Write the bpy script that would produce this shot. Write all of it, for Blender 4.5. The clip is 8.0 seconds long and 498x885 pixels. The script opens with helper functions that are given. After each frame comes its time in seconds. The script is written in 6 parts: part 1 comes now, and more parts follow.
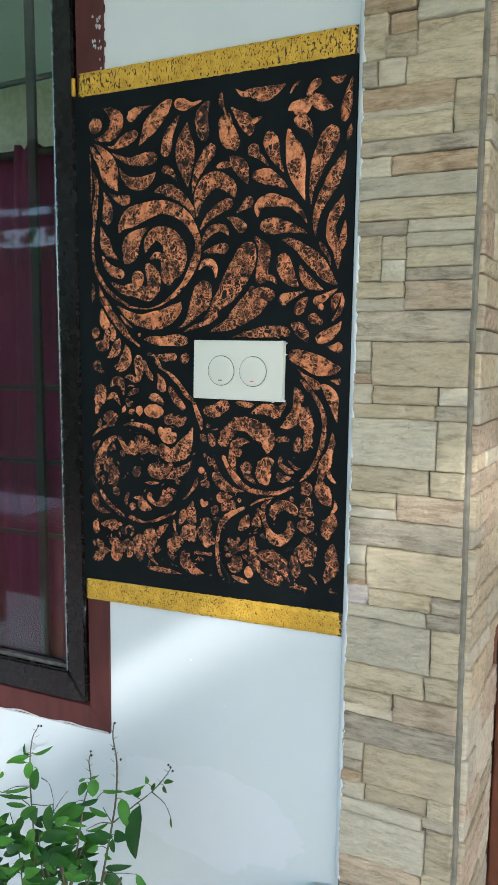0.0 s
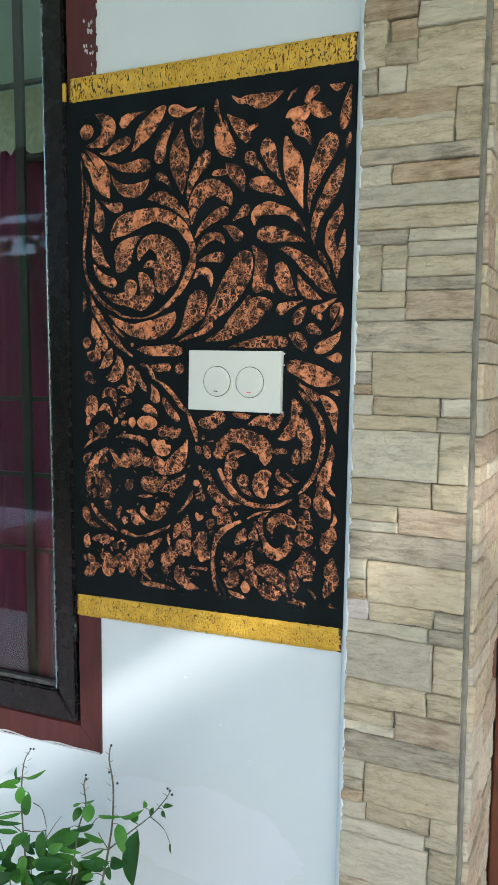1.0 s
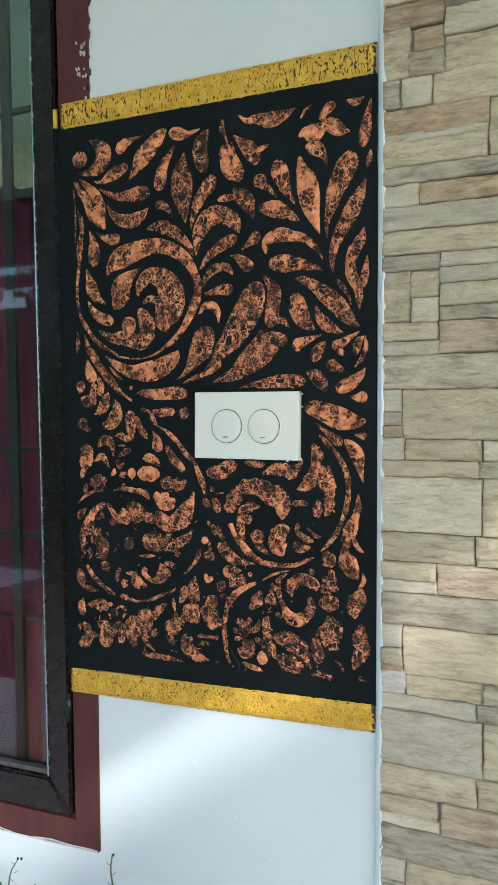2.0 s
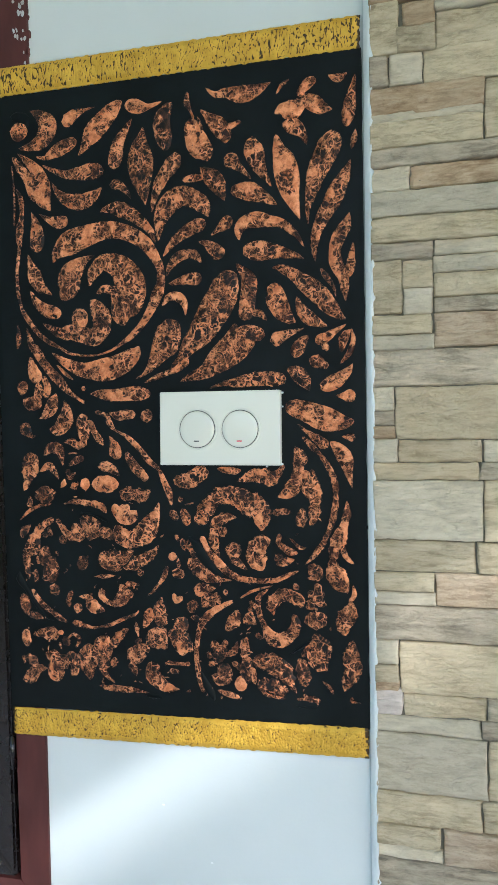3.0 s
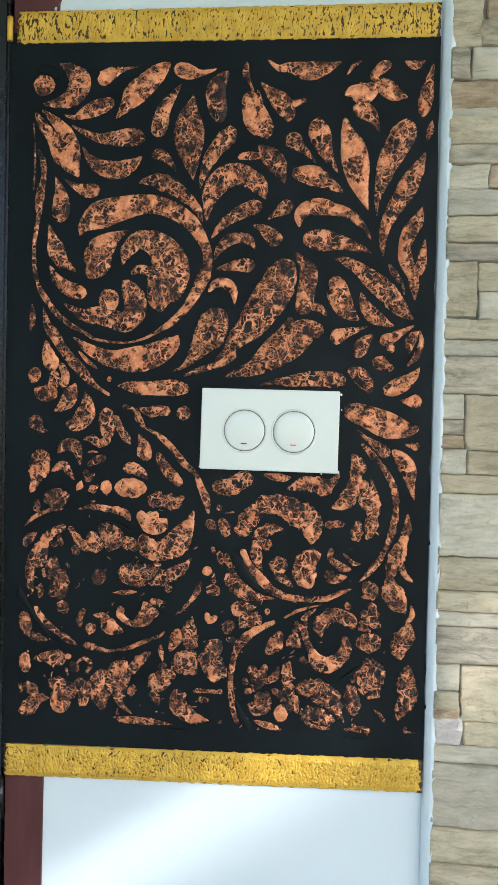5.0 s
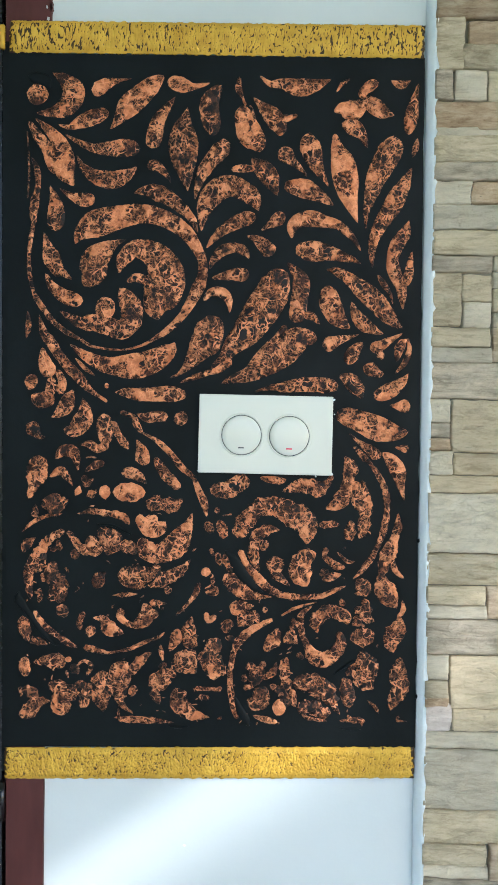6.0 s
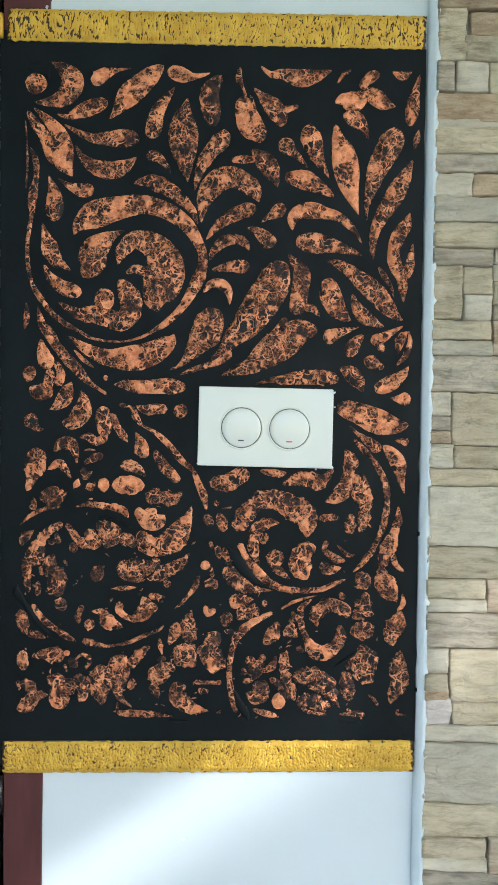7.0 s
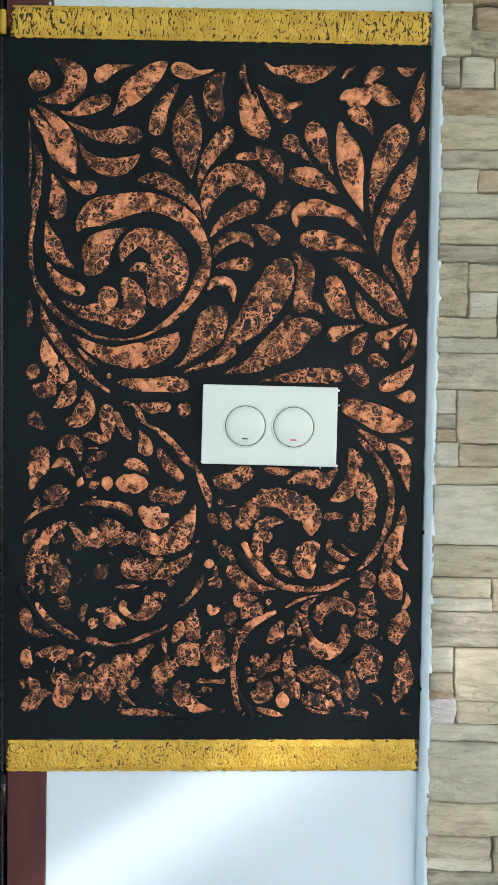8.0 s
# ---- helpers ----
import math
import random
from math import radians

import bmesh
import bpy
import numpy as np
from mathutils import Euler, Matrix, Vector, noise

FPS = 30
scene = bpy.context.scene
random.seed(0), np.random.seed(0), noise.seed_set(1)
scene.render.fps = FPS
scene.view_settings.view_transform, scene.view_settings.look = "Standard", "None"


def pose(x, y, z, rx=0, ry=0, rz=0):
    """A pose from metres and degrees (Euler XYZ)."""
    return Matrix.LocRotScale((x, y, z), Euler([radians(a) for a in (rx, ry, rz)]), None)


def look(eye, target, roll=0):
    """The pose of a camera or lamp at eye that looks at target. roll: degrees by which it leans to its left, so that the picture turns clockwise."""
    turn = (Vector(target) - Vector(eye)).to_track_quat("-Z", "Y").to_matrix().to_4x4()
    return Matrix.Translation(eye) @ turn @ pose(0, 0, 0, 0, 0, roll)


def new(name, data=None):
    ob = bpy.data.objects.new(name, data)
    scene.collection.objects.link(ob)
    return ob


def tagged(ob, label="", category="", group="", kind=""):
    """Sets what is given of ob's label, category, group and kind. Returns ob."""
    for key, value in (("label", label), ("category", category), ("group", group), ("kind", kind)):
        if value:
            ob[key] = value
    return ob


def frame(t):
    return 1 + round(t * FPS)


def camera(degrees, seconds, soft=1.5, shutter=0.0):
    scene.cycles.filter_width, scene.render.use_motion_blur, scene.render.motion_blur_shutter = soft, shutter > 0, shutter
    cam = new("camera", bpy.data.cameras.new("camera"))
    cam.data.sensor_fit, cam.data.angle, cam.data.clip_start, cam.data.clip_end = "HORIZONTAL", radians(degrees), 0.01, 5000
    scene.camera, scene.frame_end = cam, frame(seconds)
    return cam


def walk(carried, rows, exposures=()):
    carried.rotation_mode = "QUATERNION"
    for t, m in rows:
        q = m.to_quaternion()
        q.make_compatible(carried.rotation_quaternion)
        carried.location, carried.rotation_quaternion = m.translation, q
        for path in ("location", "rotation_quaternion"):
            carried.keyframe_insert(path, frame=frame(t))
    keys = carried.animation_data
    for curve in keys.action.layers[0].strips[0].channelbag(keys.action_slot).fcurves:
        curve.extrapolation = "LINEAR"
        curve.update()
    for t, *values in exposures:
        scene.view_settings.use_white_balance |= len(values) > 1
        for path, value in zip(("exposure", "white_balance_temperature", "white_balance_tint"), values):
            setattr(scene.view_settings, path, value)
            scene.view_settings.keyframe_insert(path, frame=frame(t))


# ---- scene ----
cam = camera(35.1, 8.0, soft=0.85)
PATH = [
    (0, (0.533, -1.024, 1.233), (-0.362, 0.753, 1.025), 1.0),
    (0.5, (0.518, -1.034, 1.234), (-0.339, 0.763, 1.04), 1.0),
    (1, (0.497, -1.016, 1.234), (-0.346, 0.788, 1.051), 1.0),
    (1.5, (0.453, -0.95, 1.23), (-0.397, 0.853, 1.062), 1.0),
    (2, (0.42, -0.921, 1.224), (-0.407, 0.899, 1.169), 0.0),
    (2.2, (0.4, -0.911, 1.216), (-0.37, 0.934, 1.174), -0.4),
    (3.3, (0.24, -0.873, 1.213), (-0.247, 1.066, 1.189), -0.3),
    (3.5, (0.22, -0.874, 1.21), (-0.243, 1.072, 1.194), 0.2),
    (4, (0.185, -0.871, 1.209), (-0.239, 1.084, 1.204), 1.2),
    (4.5, (0.123, -0.826, 1.194), (-0.2, 1.148, 1.211), 1.8),
    (6, (0.002, -0.866, 1.201), (-0.044, 1.133, 1.22), 1.1),
    (6.5, (-0.002, -0.868, 1.2), (-0.028, 1.131, 1.217), 1.1),
    (7, (-0.006, -0.862, 1.197), (-0.033, 1.137, 1.207), 1.2),
    (7.5, (-0.007, -0.858, 1.197), (-0.036, 1.142, 1.202), 1.2),
    (8, (-0.006, -0.859, 1.198), (-0.043, 1.141, 1.201), 1.2),
]
# the film camera's exposure drifts a little as the dark panel fills its view
LEVELS = [(0, 1.32, 5710, 10), (1, 1.33, 5710, 10), (2, 1.37, 5690, 10), (3.5, 1.45, 5610, 10), (4, 1.47, 5600, 10), (4.5, 1.58, 5590, 10), (6, 1.51, 5560, 10), (8, 1.51, 5560, 10)]
walk(cam, [(t, look(eye, target, roll)) for t, eye, target, roll in PATH], LEVELS)

# ---- world, sun, exposure ----
world = bpy.data.worlds.new("sky")
scene.world = world
world.use_nodes = True
sky = world.node_tree.nodes.new("ShaderNodeTexSky")
sky.sky_type, sky.sun_disc = "NISHITA", False
SUN = Vector((0.60, -0.68, 0.42)).normalized()
sky.sun_elevation = math.asin(SUN.z)
sky.sun_rotation = math.atan2(SUN.x, SUN.y)
back = world.node_tree.nodes["Background"]
back.inputs["Strength"].default_value = 0.15
world.node_tree.links.new(sky.outputs["Color"], back.inputs["Color"])
sun = new("sun", bpy.data.lights.new("sun", "SUN"))
sun.data.energy, sun.data.angle, sun.data.color = 1.0, radians(0.6), (1.0, 0.93, 0.84)
sun.matrix_world = look(SUN * 20, (0, 0, 0))


# ---- materials ----
class Nodes:
    """A node material, written from its principled shader outwards."""

    def __init__(self, name, rough=0.6, metal=0.0):
        self.m = bpy.data.materials.new(name)
        self.m.use_nodes = True
        self.t = self.m.node_tree
        self.p = self.t.nodes["Principled BSDF"]
        self.p.inputs["Roughness"].default_value = rough
        self.p.inputs["Metallic"].default_value = metal
        self.coord = self.t.nodes.new("ShaderNodeTexCoord").outputs["Object"]

    def link(self, a, b):
        self.t.links.new(a, b)

    def shifted(self, scale=(1, 1, 1), spread=0.0):
        """Object coordinates, stretched, and moved apart from piece to piece."""
        n = self.t.nodes.new("ShaderNodeMapping")
        n.inputs["Scale"].default_value = scale
        self.link(self.coord, n.inputs["Vector"])
        if spread:
            info = self.t.nodes.new("ShaderNodeObjectInfo")
            k = self.t.nodes.new("ShaderNodeMath")
            k.operation = "MULTIPLY"
            k.inputs[1].default_value = spread
            self.link(info.outputs["Random"], k.inputs[0])
            self.link(k.outputs[0], n.inputs["Location"])
        return n.outputs["Vector"]

    def noise(self, vec, scale, detail=4, rough=0.6, distortion=0.0, color=False):
        n = self.t.nodes.new("ShaderNodeTexNoise")
        n.inputs["Scale"].default_value = scale
        n.inputs["Detail"].default_value = detail
        n.inputs["Roughness"].default_value = rough
        n.inputs["Distortion"].default_value = distortion
        self.link(vec, n.inputs["Vector"])
        return n.outputs["Color" if color else "Fac"]

    def cells(self, vec, scale, feature="DISTANCE_TO_EDGE", rand=1.0):
        n = self.t.nodes.new("ShaderNodeTexVoronoi")
        n.feature = feature
        n.inputs["Scale"].default_value = scale
        n.inputs["Randomness"].default_value = rand
        self.link(vec, n.inputs["Vector"])
        return n.outputs["Distance"]

    def warp(self, vec, scale, amount):
        """vec, pushed about by noise of that scale."""
        n = self.t.nodes.new("ShaderNodeMixRGB")
        n.blend_type = "LINEAR_LIGHT"
        n.inputs[0].default_value = amount
        self.link(vec, n.inputs[1])
        self.link(self.noise(vec, scale, 2, 0.5, color=True), n.inputs[2])
        return n.outputs[0]

    def ramp(self, fac, *stops):
        n = self.t.nodes.new("ShaderNodeValToRGB")
        e = n.color_ramp.elements
        while len(e) < len(stops):
            e.new(0.5)
        for el, (at, c) in zip(e, stops):
            el.position, el.color = at, (*c, 1) if len(c) == 3 else c
        self.link(fac, n.inputs[0])
        return n.outputs["Color"]

    def grey(self, fac, *stops):
        return self.ramp(fac, *[(a, (v, v, v)) for a, v in stops])

    def mix(self, fac, a, b, mode="MIX"):
        n = self.t.nodes.new("ShaderNodeMixRGB")
        n.blend_type = mode
        for value, slot in ((fac, n.inputs[0]), (a, n.inputs[1]), (b, n.inputs[2])):
            if isinstance(value, (int, float)):
                slot.default_value = value
            elif isinstance(value, tuple):
                slot.default_value = (*value, 1)
            else:
                self.link(value, slot)
        return n.outputs[0]

    def random_tone(self, color, low, high):
        """color, a little lighter or darker from piece to piece."""
        info = self.t.nodes.new("ShaderNodeObjectInfo")
        return self.mix(1.0, color, self.ramp(info.outputs["Random"], (0, (0.99 * low, 0.985 * low, 0.95 * low)), (1, (1.01 * high, high, 0.96 * high))), "MULTIPLY")

    def bump(self, height, strength, distance):
        n = self.t.nodes.new("ShaderNodeBump")
        n.inputs["Strength"].default_value = strength
        n.inputs["Distance"].default_value = distance
        self.link(height, n.inputs["Height"])
        if self.p.inputs["Normal"].links:
            self.link(self.p.inputs["Normal"].links[0].from_socket, n.inputs["Normal"])
        self.link(n.outputs[0], self.p.inputs["Normal"])

    def color(self, c):
        if isinstance(c, tuple):
            self.p.inputs["Base Color"].default_value = (*c, 1)
        else:
            self.link(c, self.p.inputs["Base Color"])
        return self

    def rough(self, c):
        self.link(c, self.p.inputs["Roughness"])


def wall_paint(name="white_wall_paint", low=(0.568, 0.612, 0.611), high=(0.622, 0.662, 0.663)):
    n = Nodes(name, 0.55)
    n.p.inputs["Specular IOR Level"].default_value = 0.3
    v = n.coord
    base = n.ramp(n.noise(v, 3.0, 5), (0.3, low), (0.7, high))
    n.color(n.mix(n.grey(n.noise(v, 60, 5, 0.7), (0.66, 0), (0.80, 0.25)), base, (0.52, 0.55, 0.53)))
    n.bump(n.noise(v, 14, 4), 0.15, 0.004)
    n.bump(n.noise(v, 220, 3), 0.12, 0.0008)
    return n.m


def copper_paint():
    """Copper over a black coat, lifted while wet: branching ridges kept the copper, the hollows between them are bare, whole patches are smooth."""
    n = Nodes("copper_dry_brush", 0.42, 0.10)
    n.p.inputs["Specular IOR Level"].default_value = 0.2
    v = n.shifted((1, 1, 1), 7.0)
    worn, rim = [n.t.nodes.new("ShaderNodeAttribute") for _ in "ab"]
    worn.attribute_name, rim.attribute_name = "wear", "rim"
    wear, rim = worn.outputs["Fac"], rim.outputs["Fac"]
    bent = n.warp(n.warp(v, 55, 0.014), 190, 0.0040)
    cell = n.cells(bent, 100)
    thick = n.noise(v, 95, 3, 0.6)
    net = n.grey(n.mix(1.0, cell, n.grey(thick, (0.35, 0.09), (0.60, 0.0)), "ADD"), (0.065, 1.0), (0.120, 0.0))
    branch = n.noise(n.warp(v, 90, 0.008), 120, 2, 0.5, 0.8)
    branch = n.grey(branch, (0.455, 0.0), (0.485, 0.85), (0.505, 0.85), (0.535, 0.0))
    fine = n.grey(n.cells(n.warp(v, 150, 0.005), 250), (0.03, 0.40), (0.10, 0.0))
    breaks = n.grey(n.noise(v, 85, 3, 0.6), (0.40, 0.0), (0.52, 1.0))
    edge = n.grey(n.mix(0.5, rim, n.noise(v, 150, 3, 0.6), "ADD"), (1.20, 0.0), (1.30, 0.9))
    lines = n.mix(1.0, net, n.mix(1.0, n.mix(1.0, branch, fine, "LIGHTEN"), breaks, "MULTIPLY"), "LIGHTEN")
    lines = n.mix(1.0, lines, n.grey(n.noise(v, 60, 3, 0.6), (0.34, 0.12), (0.48, 1.0)), "MULTIPLY")
    bare = n.grey(wear, (0.72, 1.0), (0.92, 0.0))
    lines = n.mix(1.0, lines, n.mix(1.0, edge, bare, "MULTIPLY"), "LIGHTEN")
    torn = n.mix(1.0, n.grey(n.noise(v, 78, 3, 0.6), (0.45, 0.0), (0.53, 1.0)), bare, "LIGHTEN")
    lines = n.mix(1.0, lines, torn, "MULTIPLY")
    spread = n.mix(0.22, n.noise(v, 50, 3, 0.55), n.noise(v, 260, 4, 0.7), "MIX")
    spread = n.mix(1.0, spread, n.grey(wear, (0.0, 0.24), (0.5, 0.105), (1.0, 0.03)), "ADD")
    full = n.grey(spread, (0.668, 0.0), (0.698, 1.0))
    pits = n.grey(n.cells(n.warp(v, 120, 0.006), 190, "F1"), (0.20, 0.0), (0.30, 1.0))
    pits = n.mix(1.0, pits, n.grey(n.noise(v, 75, 3), (0.42, 0.0), (0.50, 1.0)), "LIGHTEN")
    full = n.mix(1.0, full, pits, "MULTIPLY")
    coat = n.mix(1.0, lines, full, "LIGHTEN")
    tone = n.ramp(n.noise(v, 120, 5, 0.65), (0.30, (0.36, 0.105, 0.042)), (0.50, (0.60, 0.200, 0.080)), (0.68, (0.81, 0.325, 0.142)))
    tone = n.mix(n.mix(1.0, lines, (0.5, 0.5, 0.5), "MULTIPLY"), tone, (0.93, 0.415, 0.205))
    film = n.ramp(n.noise(v, 130, 5, 0.75), (0.42, (0.007, 0.006, 0.006)), (0.56, (0.034, 0.0115, 0.0085)), (0.72, (0.125, 0.040, 0.026)))
    hollow = n.mix(n.grey(wear, (0.30, 0.10), (0.70, 0.92)), film, (0.0060, 0.0075, 0.0080))
    n.color(n.mix(coat, hollow, tone))
    n.bump(coat, 0.9, 0.0014)
    n.bump(n.noise(v, 300, 4), 0.35, 0.0006)
    return n.m


def black_paint():
    n = Nodes("black_panel_paint", 0.5)
    n.p.inputs["Specular IOR Level"].default_value = 0.12
    v = n.coord
    n.color(n.ramp(n.noise(v, 9, 5, 0.65), (0.3, (0.0028, 0.0041, 0.0045)), (0.72, (0.0072, 0.0102, 0.0111))))
    n.rough(n.grey(n.noise(v, 24, 4), (0.3, 0.38), (0.7, 0.62)))
    n.bump(n.noise(v, 45, 5, 0.6), 0.35, 0.002)
    n.bump(n.noise(n.shifted((1, 1, 0.15)), 500, 3), 0.15, 0.0006)
    return n.m


def gold_paint():
    """Gold over brown; the brown is left in the deep wrinkles, which are geometry."""
    n = Nodes("wrinkled_gold_paint", 0.36, 0.14)
    n.p.inputs["Specular IOR Level"].default_value = 0.32
    v = n.coord
    tone = n.ramp(n.noise(v, 60, 4), (0.3, (0.49, 0.275, 0.022)), (0.7, (0.70, 0.43, 0.052)))
    at = n.t.nodes.new("ShaderNodeAttribute")
    at.attribute_name = "hollow"
    grain = n.mix(0.35, at.outputs["Fac"], n.noise(v, 330, 3), "ADD")
    n.color(n.mix(n.grey(grain, (0.90, 0), (0.99, 1)), tone, (0.045, 0.024, 0.008)))
    n.bump(n.noise(v, 260, 4), 0.5, 0.0009)
    return n.m


def stone_rock(name, dark, mid, light, streak=1.0):
    """Split sandstone with bedding lines along the face."""
    n = Nodes(name, 0.82)
    v = n.shifted((1, 1, 1), 9.0)
    bed = n.noise(n.shifted((0.22, 0.5, 1.0), 5.0), 120, 8, 0.72, 0.35)
    base = n.ramp(bed, (0.38, dark), (0.50, mid), (0.64, light))
    cloud = n.noise(v, 22, 5, 0.65)
    base = n.mix(n.grey(cloud, (0.40, 0.0), (0.68, 0.45)), base, light)
    base = n.mix(n.grey(n.noise(n.shifted((0.3, 1, 1), 3.0), 45, 5, 0.7), (0.58, 0.0), (0.74, 0.5 * streak)), base, dark)
    lines = n.noise(n.warp(n.shifted((0.16, 0.5, 1.0), 8.0), 30, 0.012), 170, 6, 0.72, 0.5)
    base = n.mix(n.grey(lines, (0.58, 0.0), (0.70, 0.26 * streak)), base, tuple(0.75 * c for c in dark))
    specks = n.grey(n.noise(v, 260, 3, 0.7), (0.66, 0.0), (0.74, 0.35))
    n.color(n.random_tone(n.mix(specks, base, tuple(0.4 * c for c in dark)), 0.90, 1.20))
    chisel = n.noise(n.shifted((0.45, 1, 1.0), 6.0), 75, 9, 0.78, 0.8)
    n.bump(lines, 0.75, 0.0036)
    n.bump(chisel, 0.65, 0.0070)
    n.bump(bed, 0.35, 0.003)
    n.bump(n.noise(v, 210, 6, 0.75), 0.6, 0.0028)
    cracks = n.grey(n.cells(n.warp(n.shifted((0.30, 0.6, 1.0), 4.0), 60, 0.020), 34), (0.0, 0.0), (0.045, 1.0))
    cracks = n.mix(1.0, cracks, n.grey(n.noise(v, 30, 3), (0.44, 1.0), (0.56, 0.0)), "LIGHTEN")
    n.bump(cracks, 0.35, 0.0024)
    return n.m


def plain(name, c, rough=0.5, metal=0.0, vary=0.25, scale=30, bump=0.1, wear=0.08):
    n = Nodes(name, rough, metal)
    f = n.noise(n.coord, scale, 5, 0.65)
    n.color(n.ramp(f, (0.3, tuple(k * (1 - vary) for k in c)), (0.7, tuple(min(1, k * (1 + vary)) for k in c))))
    n.rough(n.grey(n.noise(n.coord, scale * 2.3, 4), (0.3, max(0.03, rough - wear)), (0.7, min(1, rough + wear))))
    if bump:
        n.bump(n.noise(n.coord, scale * 6, 4), bump, 0.001)
    return n.m


def leaf_green(name, low, high):
    n = Nodes(name, 0.5)
    n.p.inputs["Specular IOR Level"].default_value = 0.3
    info = n.t.nodes.new("ShaderNodeObjectInfo")
    c = n.ramp(info.outputs["Random"], (0.0, low), (1.0, high))
    n.color(n.mix(n.grey(n.noise(n.coord, 60, 3), (0.35, 0), (0.7, 0.35)), c, tuple(0.6 * k for k in low)))
    n.p.inputs["Transmission Weight"].default_value = 0.0
    n.p.inputs["Subsurface Weight"].default_value = 0.0
    return n.m


def frame_paint():
    n = Nodes("red_brown_wood_paint", 0.5)
    n.p.inputs["Specular IOR Level"].default_value = 0.25
    c = n.ramp(n.noise(n.shifted((1, 1, 0.2)), 40, 5), (0.3, (0.060, 0.017, 0.015)), (0.7, (0.090, 0.028, 0.025)))
    wear = n.grey(n.noise(n.coord, 55, 6, 0.75), (0.70, 0), (0.76, 0.5))
    n.color(n.mix(wear, c, (0.30, 0.22, 0.20)))
    n.bump(n.noise(n.coord, 120, 4), 0.2, 0.0012)
    return n.m


def curtain_cloth():
    n = Nodes("magenta_curtain_cloth", 0.85)
    n.color(n.ramp(n.noise(n.shifted((1, 1, 0.1)), 30, 4), (0.3, (0.065, 0.008, 0.034)), (0.7, (0.14, 0.017, 0.068))))
    return n.m


def clear_glass():
    n = Nodes("window_glass", 0.02)
    n.p.inputs["Transmission Weight"].default_value = 1.0
    n.p.inputs["IOR"].default_value = 1.5
    return n.color((0.93, 0.96, 0.95)).m


WALL, BLACK, GOLD = wall_paint(), black_paint(), gold_paint()
BRIGHTER = wall_paint("brighter_white_wall", (0.605, 0.640, 0.655), (0.655, 0.690, 0.705))
COPPER = copper_paint()
TAN = stone_rock("tan_sandstone", (0.335, 0.269, 0.170), (0.528, 0.443, 0.297), (0.629, 0.544, 0.396))
CREAM = stone_rock("cream_sandstone", (0.458, 0.400, 0.302), (0.589, 0.521, 0.392), (0.670, 0.602, 0.479), 0.5)
SAND = stone_rock("yellow_sandstone", (0.436, 0.344, 0.221), (0.589, 0.486, 0.326), (0.660, 0.559, 0.396), 0.7)
BROWN = stone_rock("brown_sandstone", (0.274, 0.180, 0.103), (0.436, 0.316, 0.197), (0.558, 0.447, 0.312))
GREY = stone_rock("grey_sandstone", (0.233, 0.197, 0.146), (0.434, 0.370, 0.275), (0.577, 0.495, 0.382))
PINK = stone_rock("pinkish_sandstone", (0.345, 0.247, 0.165), (0.520, 0.405, 0.285), (0.620, 0.510, 0.378))
# a pale stone with the sunlight on it put into its colour
SUNLIT = stone_rock("sunlit_pale_sandstone", (0.560, 0.480, 0.430), (0.660, 0.580, 0.530), (0.720, 0.650, 0.600), 0.5)
GROUT = plain("grey_grout", (0.190, 0.172, 0.130), 0.9, vary=0.3, scale=60, bump=0.4)
CAULK = plain("white_caulk", (0.80, 0.83, 0.83), 0.5, vary=0.05, scale=50, bump=0.3)
SMEAR = plain("scuffed_grey_paint", (0.45, 0.46, 0.46), 0.6, vary=0.35, scale=45, bump=0.3)
PLASTIC = plain("white_switch_plastic", (0.675, 0.680, 0.60), 0.30, vary=0.003, scale=12, bump=0.0, wear=0.01)
GLOSSY = plain("glossy_white_plastic", (0.675, 0.680, 0.60), 0.08, vary=0.003, scale=12, bump=0.0, wear=0.01)
GREYMARK = plain("dark_grey_mark", (0.05, 0.05, 0.05), 0.4, bump=0)
REDMARK = plain("red_indicator", (0.75, 0.06, 0.10), 0.4, bump=0)
FRAMEPAINT = frame_paint()
SASHPAINT = plain("black_brown_gloss_paint", (0.0060, 0.0042, 0.0042), 0.27, vary=0.12, scale=20, bump=0.03, wear=0.03)
SASHPAINT.node_tree.nodes["Principled BSDF"].inputs["Specular IOR Level"].default_value = 0.5
IRON = plain("dark_green_iron", (0.012, 0.018, 0.015), 0.5, bump=0.2)
STEEL = plain("worn_steel", (0.14, 0.135, 0.12), 0.5, 0.6, vary=0.4, scale=80, bump=0.3)
ALUMINIUM = plain("dull_aluminium", (0.30, 0.36, 0.36), 0.25, 0.75, vary=0.1, scale=40, bump=0.05)
GLASS, CURTAIN = clear_glass(), curtain_cloth()
INSIDE = plain("beige_room_paint", (0.88, 0.73, 0.46), 0.8)
# pale green, so the unseen ceiling throws greenish fill on the wall
CEILPAINT = plain("pale_green_ceiling_paint", (0.72, 0.81, 0.68), 0.8, vary=0.04, scale=4)
TILE = plain("pale_floor_tile", (0.80, 0.80, 0.79), 0.15, vary=0.08, scale=5, bump=0.05)
TABLEWOOD = plain("red_brown_table_varnish", (0.34, 0.13, 0.060), 0.30, vary=0.25, scale=14, bump=0.1)
WOOD = plain("red_brown_door_wood", (0.13, 0.045, 0.022), 0.4, vary=0.35, scale=18, bump=0.2)
GRASS = plain("lawn_green", (0.08, 0.15, 0.035), 0.95, vary=0.4, scale=3, bump=0.5)
BARK = plain("green_brown_stem", (0.10, 0.085, 0.05), 0.7, vary=0.3, scale=120, bump=0.2)
SEED = plain("dark_seed_head", (0.020, 0.014, 0.014), 0.6, vary=0.3, scale=200)
